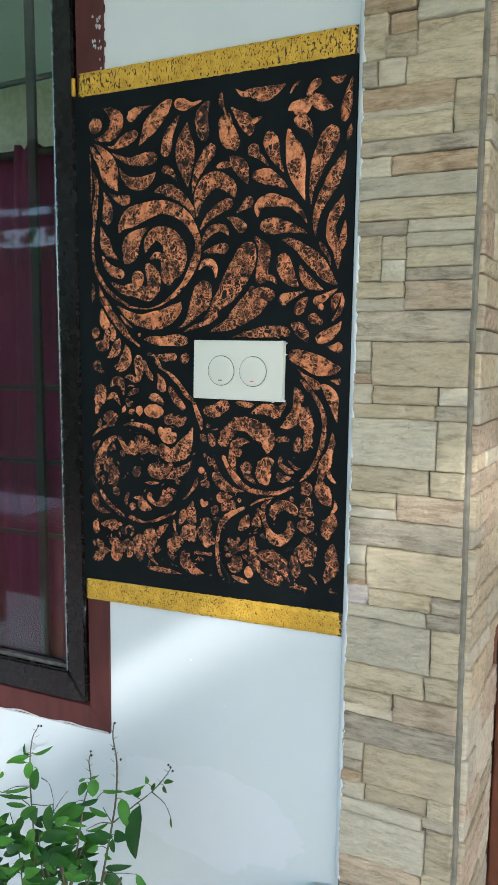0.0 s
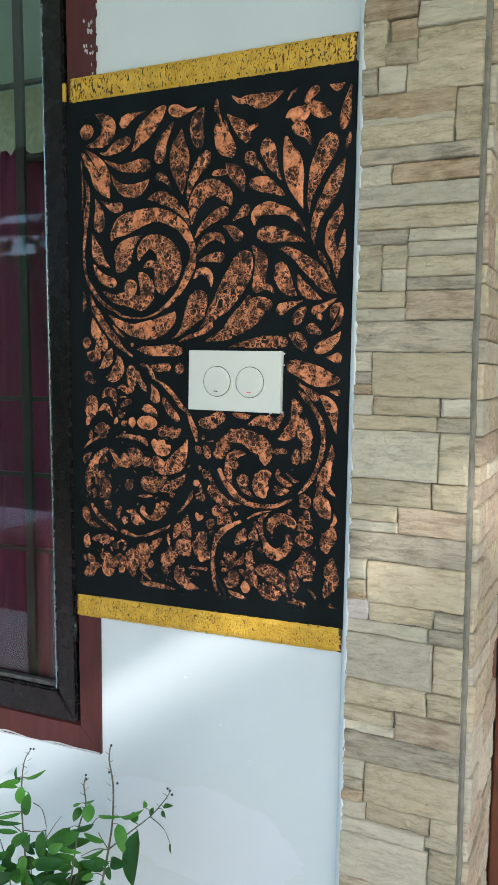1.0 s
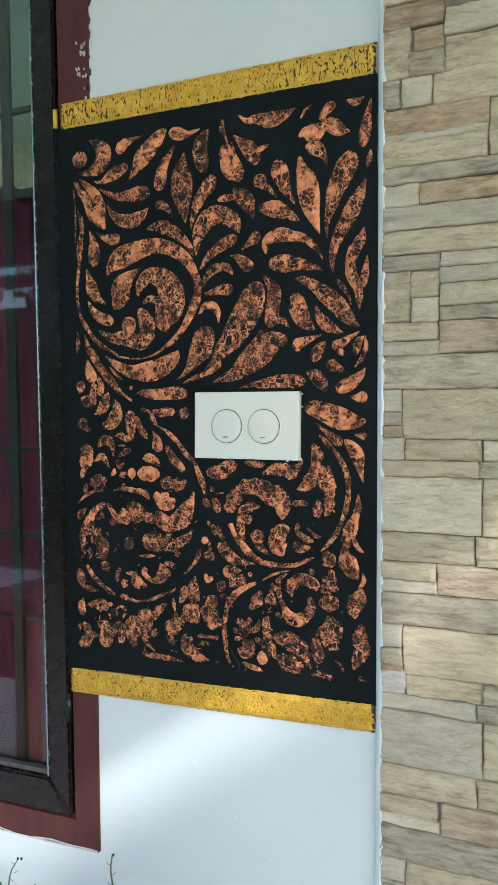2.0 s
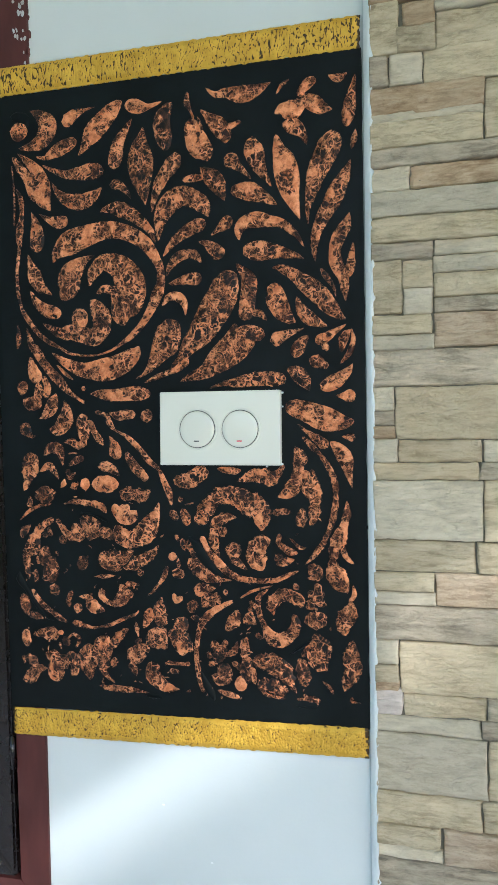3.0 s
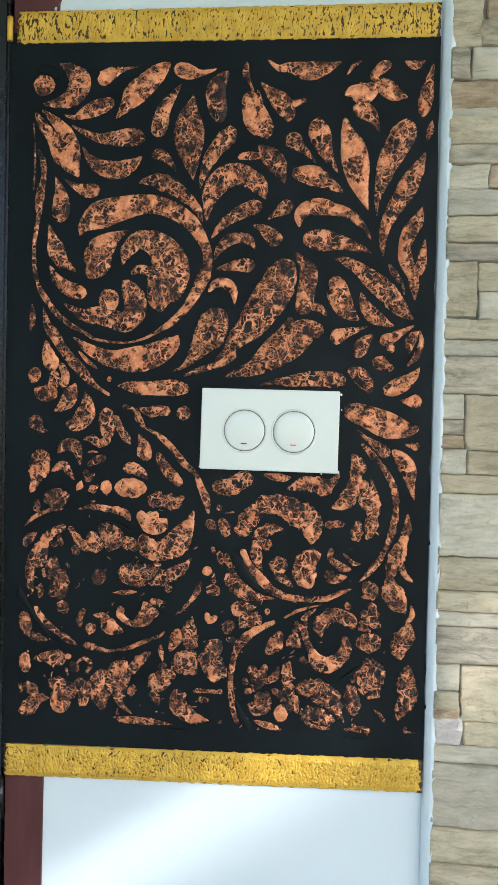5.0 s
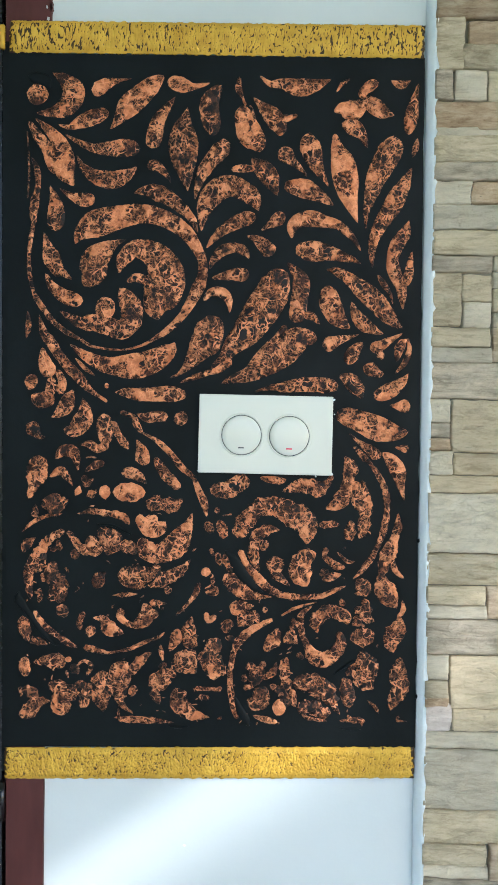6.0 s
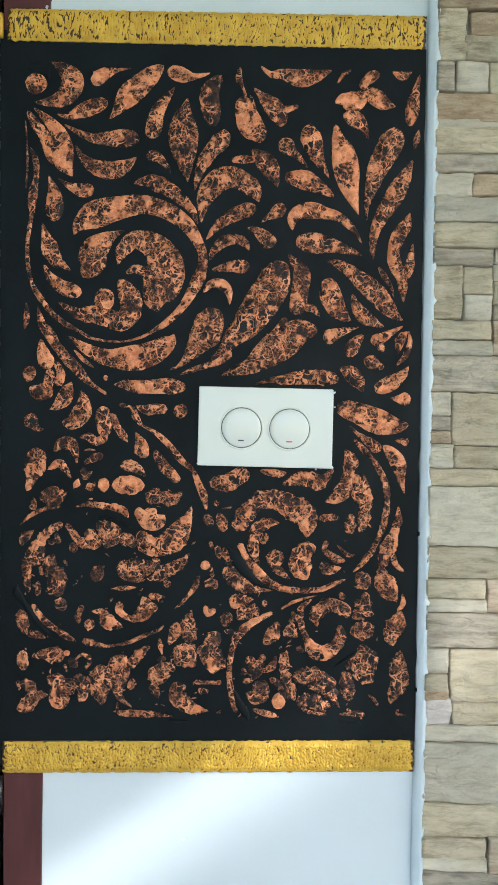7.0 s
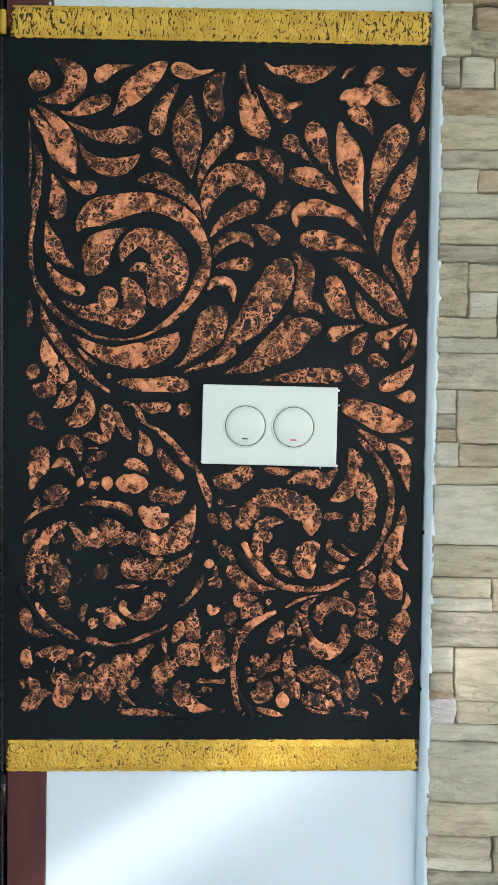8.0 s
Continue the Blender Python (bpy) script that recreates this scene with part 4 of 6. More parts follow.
leaf(0.42, (-42, -154, 7.74), (-34, -162, 18.6), (-21, -172, 18.6), (-9, -177, 8.78), (11, -178, 1.03))
leaf(0.5, (20, -62, 2.26), (33, -57, 12.8), (47, -55, 16.7), (59, -58, 19.1), (67, -53, 10), (75, -43, 3.76))
leaf(0.27, (88, -22, 3.1), (94, -34, 16.1), (92, -47, 12.3), (90, -61, 17.5), (80, -74, 15.5), (67, -80, 1.65))
leaf(0.52, (107, -48, 5.13), (111, -67, 13.3), (111, -85, 14.2), (109, -102, 11.9), (105, -112, 3.1))
leaf(0.72, (96, -92, 3.51), (94, -104, 14.5), (97, -114, 7.23))
leaf(0.42, (100, -59, 13.4), (107, -67, 11.5))
leaf(0.42, (61, -99, 3.6), (68, -97, 8.7), (83, -97, 4.6))
leaf(0.32, (58, -129, 5.16), (47, -134, 19.6), (40, -144, 22.7), (43, -156, 22.2), (49, -165, 7.23))
leaf(0.52, (69, -122, 6.19), (68, -133, 6.19), (79, -141, 9.29), (90, -144, 4.65))
leaf(0.42, (81, -127, 1.65), (92, -137, 4.65), (100, -137, 1.65))
leaf(0.72, (64, -146, 9.81), (72, -154, 11.9), (86, -151, 4.65))
leaf(0.42, (97, -11, 3.72), (108, -22, 7.43), (114, -28, 4.96), (122, -38, 5.78), (130, -52, 7.37), (134, -66, 7.33), (134, -85, 6.86), (131, -103, 8.26), (126, -118, 5.68), (118, -134, 6.71), (108, -147, 5.68), (99, -156, 1.24))
leaf(0.32, (129, -17, 4.13), (138, -25, 14.5), (146, -37, 17.3), (149, -52, 9.52), (153, -69, 1.03))
leaf(0.5, (92, 3, 1.65), (103, -6, 4.96), (116, -15, 11.6), (126, -23, 12))
leaf(0.32, (147, -83, 1.65), (147, -97, 8.68), (143, -113, 9.81), (139, -123, 17), (133, -140, 14.5), (129, -152, 5.16))
leaf(0.27, (141, -134, 7.23), (145, -146, 6.19), (154, -154, 3.61))
leaf(0.42, (129, -148, 4.65), (131, -160, 17.6), (136, -171, 24.3), (143, -181, 15), (147, -187, 1.03))
leaf(0.72, (102, -167, 12.4), (109, -165, 19.6), (113, -175, 11.9))
leaf(0.45, (61, 99, 10.3), (68, 101, 16.9), (80, 106, 9.91), (100, 112, 1.03))
leaf(0.4, (105, 103, 4.13), (98, 97, 12), (92, 87, 16.1), (89, 79, 8.26))
leaf(0.25, (148, 114, 1.65), (136, 107, 7.02), (124, 100, 12), (113, 96, 13.6))
leaf(0.25, (121, 94, 8.26), (125, 89, 8.26), (126, 85, 2.48))
leaf(0.35, (154, 109, 1.65), (156, 96, 5.78), (151, 82, 7.02), (141, 70, 1.65))
leaf(0.25, (153, 108, 1.65), (146, 100, 11.6), (142, 83, 2.89))
leaf(0.55, (106, 77, 8.26), (114, 74, 15.7), (122, 70, 9.5), (128, 69, 8.26))
leaf(0.6, (80, 67, 4.13), (92, 61, 17.8), (100, 52, 15.7), (106, 41, 1.65))
leaf(0.3, (155, 70, 1.24), (149, 61, 9.91), (137, 52, 16.9), (125, 47, 16.1), (118, 48, 8.26))
leaf(0.35, (136, 35, 1.65), (147, 34, 12), (158, 35, 21.7))
leaf(0.3, (79, 28, 8.26), (86, 23, 19), (103, 17, 24), (123, 9, 28.1), (142, 5, 18.2), (156, 6, 4.54))
leaf(0.35, (142, -11, 1.65), (150, -12, 7.85), (157, -13, 13.6))
leaf(0.6, (-13, 47, 2.06), (4, 52, 5.78), (20, 53, 12), (41, 56, 15.7), (57, 56, 16.9), (71, 55, 15.7), (78, 51, 3.72))
leaf(0.45, (-49, 56, 2.48), (-37, 61, 9.5), (-18, 67, 18.2), (-2, 79, 29.9), (14, 91, 36.1), (32, 104, 30.6), (45, 106, 19.6), (49, 100, 10.3))
leaf(0.35, (-95, 56, 1.24), (-80, 62, 6.61), (-65, 67, 6.61), (-53, 72, 9.5), (-39, 82, 11.6))
leaf(0.52, (-265, -205, 6.19), (-262, -217, 14.5), (-258, -229, 7.74), (-247, -232, 8.78), (-236, -236, 3.1))
leaf(0.37, (-252, -199, 4.65), (-245, -209, 7.23), (-234, -220, 7.23), (-222, -228, 6.19), (-215, -233, 8.26), (-203, -238, 1.65))
leaf(0.42, (-196, -238, 7.23), (-185, -240, 7.23), (-172, -243, 4.65), (-160, -242, 2.58), (-144, -238, 4.65), (-127, -230, 4.65), (-112, -224, 3.61), (-107, -219, 1.65))
leaf(0.82, (-220, -191, 9.81), (-221, -198, 14.5), (-215, -204, 9.81))
leaf(0.42, (-196, -199, 6.19), (-201, -210, 7.23), (-200, -219, 3.61))
leaf(0.42, (-186, -205, 1.65), (-175, -207, 9.81), (-167, -217, 17), (-152, -222, 3.1))
leaf(0.42, (-194, -218, 11.9), (-183, -221, 17))
leaf(0.22, (-155, -194, 7.23), (-156, -204, 8.78), (-144, -212, 7.23), (-132, -208, 14.5), (-127, -198, 17), (-131, -188, 4.65))
leaf(0.32, (-124, -199, 14.5), (-114, -201, 9.81))
leaf(0.42, (-124, -187, 9.81), (-105, -188, 1.65))
leaf(0.42, (-249, -257, 1.65), (-238, -254, 13.4), (-224, -255, 19.6), (-220, -262, 9.81))
leaf(0.42, (-216, -251, 7.23), (-209, -252, 4.65))
leaf(0.42, (-215, -264, 3.61), (-212, -272, 1.65))
leaf(0.42, (-205, -260, 1.65), (-195, -253, 3.61), (-187, -258, 5.68), (-192, -269, 3.1))
leaf(0.62, (-261, -250, 13.4), (-261, -261, 13.4), (-260, -272, 9.81))
leaf(0.72, (-265, -283, 6.19), (-264, -294, 3.61))
leaf(0.42, (-234, -278, 3.61), (-225, -282, 17), (-213, -286, 11.9))
leaf(0.42, (-219, -284, 14.5), (-221, -297, 22.2), (-217, -313, 24.5))
leaf(0.62, (-200, -288, 3.61), (-194, -296, 11.9), (-198, -304, 7.23))
leaf(0.67, (-174, -263, 12.4), (-174, -277, 27.1), (-175, -291, 22.2), (-173, -308, 3.1))
leaf(0.67, (-164, -256, 14.5), (-155, -266, 27.1), (-155, -283, 17), (-153, -299, 7.23), (-140, -309, 1.65))
leaf(0.42, (-121, -242, 3.61), (-133, -251, 10.8), (-145, -266, 11.9))
leaf(0.62, (-266, -314, 7.23), (-256, -310, 17), (-244, -299, 11.9), (-232, -298, 1.65))
leaf(0.22, (-156, -316, 5.68), (-142, -316, 7.74), (-121, -316, 7.74), (-95, -318, 1.03))
leaf(0.32, (-156, -304, 1.65), (-156, -316, 4.65))
leaf(0.27, (-92, -215, 4.65), (-94, -225, 14.5), (-101, -240, 3.1))
leaf(0.67, (-77, -201, 1.65), (-80, -215, 14.5), (-78, -227, 19.6), (-70, -233, 3.1))
leaf(0.72, (-94, -242, 21.9), (-83, -252, 29.7), (-71, -263, 3.1))
leaf(0.52, (-111, -233, 1.65), (-110, -241, 6.19), (-108, -251, 1.65))
leaf(0.62, (-122, -267, 14.5), (-112, -273, 22.2), (-102, -265, 14.5), (-93, -267, 4.65))
leaf(0.72, (-118, -282, 17), (-111, -298, 4.13))
leaf(0.42, (-62, -196, 4.65), (-59, -204, 8.78), (-50, -200, 4.65))
leaf(0.87, (-59, -226, 9.81), (-53, -233, 22.2), (-45, -239, 9.29))
leaf(0.72, (-35, -228, 19.6), (-33, -221, 11.9))
leaf(0.62, (-65, -256, 9.81), (-54, -258, 17), (-51, -270, 14.5))
leaf(0.22, (-72, -280, 5.68), (-56, -280, 4.65), (-42, -280, 5.68))
leaf(0.42, (-68, -289, 7.23), (-56, -290, 5.68))
leaf(0.42, (-81, -285, 4.65), (-91, -289, 17), (-88, -299, 19.6), (-72, -309, 12.9), (-56, -311, 1.65))
leaf(0.32, (-47, -313, 1.24), (-42, -311, 4.65))
leaf(0.22, (12, -202, 4.65), (0, -208, 6.19), (-12, -215, 8.78), (-24, -226, 9.81), (-30, -238, 7.23), (-33, -255, 6.19), (-34, -271, 6.19), (-31, -292, 7.23), (-25, -312, 7.23))
leaf(0.32, (-36, -189, 14.5), (-25, -190, 16), (-9, -188, 1.65))
leaf(0.52, (-26, -211, 4.65), (-19, -203, 17), (-8, -199, 11.9), (-4, -207, 1.65))
leaf(0.32, (0, -192, 4.65), (6, -192, 9.81))
leaf(0.27, (18, -212, 3.61), (13, -225, 17), (3, -237, 5.68))
leaf(0.52, (-10, -250, 9.81), (-12, -260, 10.8))
leaf(0.52, (-19, -279, 7.23), (-7, -275, 4.65))
leaf(0.72, (-15, -291, 7.23), (-4, -295, 14.5), (2, -290, 7.23))
leaf(0.32, (17, -249, 1.65), (13, -260, 8.78), (1, -267, 4.65))
leaf(0.17, (13, -299, 19.6), (28, -298, 19.6))
leaf(0.42, (-8, -308, 1.65), (2, -311, 7.23), (19, -315, 5.68))
leaf(0.52, (24, -245, 7.23), (26, -257, 11.9), (25, -270, 9.81))
leaf(0.32, (21, -198, 1.65), (37, -189, 3.61), (60, -182, 1.24))
leaf(0.37, (55, -186, 1.65), (43, -197, 7.23), (43, -212, 7.23), (49, -228, 7.23), (58, -242, 17), (69, -245, 17), (81, -237, 14.5), (87, -225, 11.9), (84, -214, 6.71))
leaf(0.72, (34, -212, 4.65), (32, -222, 14.5), (40, -228, 3.1))
leaf(0.52, (39, -239, 7.23), (47, -244, 4.65))
leaf(0.52, (61, -216, 1.65), (59, -205, 14.5), (66, -195, 14.5), (78, -192, 14.5), (91, -198, 14.5), (94, -206, 3.1))
leaf(0.52, (86, -178, 4.65), (89, -186, 7.23))
leaf(0.57, (111, -177, 7.23), (113, -185, 12.4), (115, -198, 11.9), (123, -202, 1.65))
leaf(0.32, (101, -206, 4.65), (100, -202, 2.58))
leaf(0.42, (97, -222, 7.23), (104, -220, 17), (114, -220, 22.2), (122, -224, 7.23))
leaf(0.67, (108, -235, 7.23), (114, -247, 22.2), (117, -263, 19.6), (111, -278, 7.23))
leaf(0.42, (124, -251, 1.65), (121, -265, 4.65), (122, -277, 4.65))
leaf(0.52, (104, -245, 4.65), (94, -262, 7.23))
leaf(0.22, (153, -178, 1.65), (154, -189, 6.19), (148, -197, 3.1))
leaf(0.42, (152, -197, 4.65), (148, -209, 19.6), (142, -224, 17), (144, -235, 4.65))
leaf(0.72, (152, -240, 4.65), (150, -258, 19.6), (152, -274, 19.6), (146, -287, 14.5), (142, -298, 3.1))
leaf(0.42, (151, -304, 3.1), (150, -309, 3.1), (160, -310, 1.24))
leaf(0.32, (28, -243, 4.65), (27, -257, 4.65), (35, -261, 1.65))
leaf(0.27, (40, -267, 4.65), (47, -270, 9.81), (43, -275, 1.65))
leaf(0.42, (33, -278, 7.23), (35, -286, 9.81), (38, -298, 3.1))
leaf(0.62, (53, -263, 3.61), (60, -265, 11.9), (59, -273, 1.65))
leaf(0.32, (68, -268, 1.65), (76, -274, 4.65), (83, -278, 1.65))
leaf(0.42, (47, -296, 7.23), (50, -308, 4.65), (73, -312, 3.1))
leaf(0.42, (71, -305, 5.68), (54, -305, 1.65))
leaf(0.42, (76, -287, 4.65), (82, -297, 7.23), (87, -304, 1.65))
leaf(0.42, (117, -288, 1.65), (126, -296, 4.65), (129, -302, 1.24))
leaf(0.52, (87, -311, 1.65), (105, -310, 7.23), (115, -312, 4.13))
leaf(0.5, (-75, 224, 2.06), (-74, 240, 11.4), (-69, 256, 21.7), (-59, 269, 25.8), (-45, 274, 24.4), (-29, 269, 21.7), (-18, 260, 17.6), (-12, 247, 1.65))
leaf(0.77, (-203, -280, 10.3), (-209, -288, 15.5), (-204, -296, 10.3))
leaf(0.77, (-262, -306, 7.74), (-250, -306, 12.9))
leaf(0.82, (-190, -277, 10.3), (-188, -290, 7.74))
leaf(0.77, (-65, -239, 15.5), (-61, -249, 15.5))
leaf(0.82, (-44, -251, 10.3), (-41, -265, 7.74))
leaf(0.82, (-19, -263, 5.16), (-17, -271, 7.74))
leaf(0.77, (3, -248, 5.16), (-1, -258, 7.74))
leaf(0.82, (10, -274, 5.16), (18, -278, 7.74), (26, -286, 5.16))
leaf(0.82, (-110, -253, 7.74), (-106, -259, 10.3))
leaf(0.77, (34, -200, 5.16), (36, -208, 7.74), (30, -212, 5.16))
leaf(0.82, (90, -264, 4.13), (93, -274, 5.16))
leaf(0.82, (91, -284, 4.13), (95, -292, 4.65))
leaf(0.82, (52, -281, 5.16), (62, -285, 6.71), (64, -289, 2.58))
leaf(0.82, (62, -297, 3.1), (69, -299, 5.16))
leaf(0.77, (100, -255, 4.13), (105, -265, 10.3), (107, -274, 3.61))
leaf(0.82, (95, -305, 2.58), (99, -309, 6.19))
leaf(0.82, (103, -186, 7.74), (107, -194, 10.3))
leaf(0.77, (105, -202, 4.13), (112, -208, 3.1))
leaf(0.82, (-252, -178, 4.13), (-242, -182, 2.58))
leaf(0.82, (-224, -165, 3.61), (-221, -173, 4.13))
leaf(0.82, (-235, -132, 7.74), (-224, -128, 3.61))
leaf(0.82, (-227, -120, 5.16), (-224, -132, 6.19))
leaf(0.77, (-203, -123, 2.58), (-202, -135, 3.61))
leaf(0.82, (-251, -141, 7.74), (-247, -149, 4.13))
leaf(0.82, (-34, -140, 5.16), (-28, -144, 6.19))
leaf(0.77, (-121, -146, 4.13), (-112, -150, 6.19))
leaf(0.82, (-74, -211, 3.61), (-76, -221, 4.13))
leaf(0.82, (-38, -144, 10.3), (-34, -152, 5.16))
leaf(0.82, (-108, -174, 7.74), (-100, -172, 10.3))
leaf(0.55, (-207, 123, 8.26), (-190, 121, 19.6), (-176, 117, 20.6), (-161, 113, 18.6))
leaf(0.52, (97, -49, 10.7), (103, -65, 17.1), (109, -81, 16))
leaf(0.89, (35, -271, 12.9), (54, -271, 20.6), (72, -279, 20.6), (80, -295, 14.2))
leaf(0.89, (40, -298, 10.3), (58, -299, 18.1), (77, -303, 10.3))
leaf(0.87, (90, -264, 10.3), (95, -280, 15.5), (97, -296, 10.3))
leaf(0.87, (29, -265, 10.3), (27, -282, 14.2), (28, -298, 10.3))
leaf(0.82, (102, -196, 12.9), (107, -208, 10.3))
leaf(0.87, (-1, -254, 15.5), (-5, -266, 18.1), (-11, -275, 10.3))
leaf(0.82, (-67, -241, 20.6), (-55, -249, 23.2), (-46, -263, 15.5))
leaf(0.82, (-35, -203, 10.3), (-41, -218, 12.9))
leaf(0.87, (-7, -279, 12.9), (2, -287, 18.1), (2, -301, 12.9))
leaf(0.84, (-263, -285, 10.3), (-252, -289, 15.5), (-248, -297, 10.3))
leaf(0.84, (-205, -278, 12.9), (-194, -284, 15.5), (-190, -296, 10.3))
leaf(0.82, (-139, -278, 10.3), (-142, -290, 10.3))
leaf(0.82, (-209, -257, 10.3), (-201, -267, 10.3))
leaf(0.87, (-255, -133, 12.9), (-247, -141, 15.5), (-251, -157, 10.3))
leaf(0.87, (-226, -157, 10.3), (-221, -173, 15.5), (-225, -190, 10.3))
leaf(0.82, (-212, -132, 10.3), (-204, -140, 7.74))
leaf(0.84, (-43, -132, 12.9), (-36, -146, 10.3))
leaf(0.84, (-64, -97, 10.2), (-56, -109, 10.3))

# small broken crumbs and wisps of copper over the lower half of the panel
rng = random.Random(21)
for k in range(110):
    x, z, a, size = rng.uniform(-268, 130), -318 + 250 * rng.random() ** 1.5, rng.uniform(0, math.pi), rng.uniform(2, 6.5)
    dx, dz = size * math.cos(a), size * math.sin(a)
    wide = rng.uniform(0.9, 2.6)
    relief([(x, z, 0.5), (x + 0.5 * dx + rng.uniform(-1, 1), z + 0.5 * dz, wide), (x + dx, z + dz, 0.5)], "crumb", COPPER, rng.uniform(0.1, 0.6), 0.6)

stroke((-271, 394, 8.26), (-262, 392, 13.6), (-251, 388, 13.2), (-246, 378, 2.48))
stroke((-184, -102, 1.65), (-167, -103, 3.3), (-155, -108, 3.72), (-145, -113, 1.65))
stroke((-269, -178, 2.48), (-269, -187, 10.3), (-260, -199, 7.02), (-245, -219, 7.02), (-231, -233, 4.13), (-223, -237, 1.65))
stroke((-42, -128, 4.13), (-32, -140, 12.4), (-22, -154, 13.6), (-9, -168, 8.26), (1, -173, 1.65))
stroke((-116, -154, 1.65), (-120, -162, 2.89), (-131, -169, 2.89))
stroke((-28, -288, 3.3), (-23, -302, 9.5), (-16, -312, 9.5), (-12, -320, 3.72))
stroke((-78, -322, 1.24), (-88, -323, 3.72), (-100, -322, 1.65))
stroke((80, -260, 1.65), (90, -253, 3.3), (99, -247, 4.54), (104, -244, 2.06))
stroke((87, -318, 1.65), (95, -320, 2.89), (110, -320, 1.65))
stroke((169, -281, 4.13), (173, -283, 7.02), (174, -286, 3.3))
stroke((168, -111, 3.3), (170, -113, 4.54), (171, -114, 1.65))

# ---- switch ----
switch = new("light_switch")
switch.matrix_world = Matrix.Translation((0, 0, 1.218)) @ Matrix.Rotation(radians(0.3), 4, "Y")
tagged(switch, "white plastic double light switch with two round buttons", "light switch")
part("plate", box(-0.073, 0.073, -0.009, 0.001, -0.043, 0.043, 0.0016, segments=3), PLASTIC, switch)
for x, mark, words, press in ((-0.026, GREYMARK, "grey mark", -2.2), (0.026, REDMARK, "red mark", -0.8)):
    place = Matrix.Translation((x, -0.009, -0.001)) @ Matrix.Rotation(math.pi / 2, 4, "X")
    seat = lathe([(0.0240, -0.0002), (0.0238, 0.0007), (0.0230, 0.0012), (0.0222, 0.0008), (0.0219, 0.0002)])
    seat.transform(place)
    part("ring", seat, PLASTIC, switch, smooth=True)
    # a dark ring stands in for the shade in the groove
    gap = lathe([(0.0221, 0.00015), (0.0221, 0.0003), (0.0200, 0.0003), (0.0200, 0.00015)])
    gap.transform(place)
    part("gap", gap, GREYMARK, switch, "dark ring coloured as the shade in the groove round the button")
    tip = place @ Matrix.Rotation(radians(press), 4, "Y")
    cap = lathe([(0.0212, -0.001), (0.0212, 0.0016), (0.0207, 0.0023), (0.0198, 0.0028), (0.015, 0.0032), (0.008, 0.0034), (0.0005, 0.0035)])
    cap.transform(tip)
    button = part("button", cap, GLOSSY, switch, "round white glossy button", True)
    bar = box(-0.0032, 0.0032, -0.0146, -0.0132, 0.0028, 0.0037, 0.0003)
    bar.transform(tip)
    part("indicator", bar, mark, button, words)

rng = random.Random(8)
for x, z, r in ((0.0745, 0.0400, 0.0019), (0.0750, 0.0240, 0.0011), (0.0735, -0.0415, 0.0017), (0.0560, -0.0440, 0.0014), (0.0680, 0.0425, 0.0012), (-0.0735, -0.0410, 0.0010)):
    ring = [(x + r * rng.uniform(0.4, 1.0) * math.cos(a), z + r * rng.uniform(0.4, 1.0) * math.sin(a)) for a in [2 * math.pi * q / 9 for q in range(9)]]
    part("plaster_fleck", prism(ring, -0.0060, 0.0005, 0.0003), CAULK, switch, "white plaster fleck at the plate's edge")

# ---- stone column ----
column = new("stone_column")
tagged(column, "column clad in split tan and grey sandstone strips", "column")
def corner(z):
    """Where the column's outer corner stands at that height; it leans a little."""
    return 0.331 + 0.008 * min(1.0, max(0.0, (1.25 - z) / 0.7))


core = bmesh.new()
def bed(z):
    """The mortar bed's outline at that height; it bulges unevenly at the corner."""
    c = corner(z)
    r, q = 0.0016 * noise.noise((z * 38, 2, 5)), 0.0014 * noise.noise((z * 90, 7, 5))
    return [(0.176, FACE - 0.0005), (0.176, -0.0030), (c - 0.003, -0.0030), (c - 0.002 + q, -0.0068 + r), (c + 0.002 - r, -0.0072 + q),
            (c + 0.0055 + r, -0.003), (c + 0.0035, 0.0005), (c + 0.0035, 0.214), (c - 0.02, 0.214), (c - 0.02, FACE - 0.0005)]


rows = [[core.verts.new((x, y, 0.006 * k)) for x, y in bed(0.006 * k)] for k in range(451)]
for lo, hi in zip(rows, rows[1:]):
    for q in range(10):
        core.faces.new((lo[q], lo[(q + 1) % 10], hi[(q + 1) % 10], hi[q]))
part("core", core, GROUT, column, "grey mortar bed")


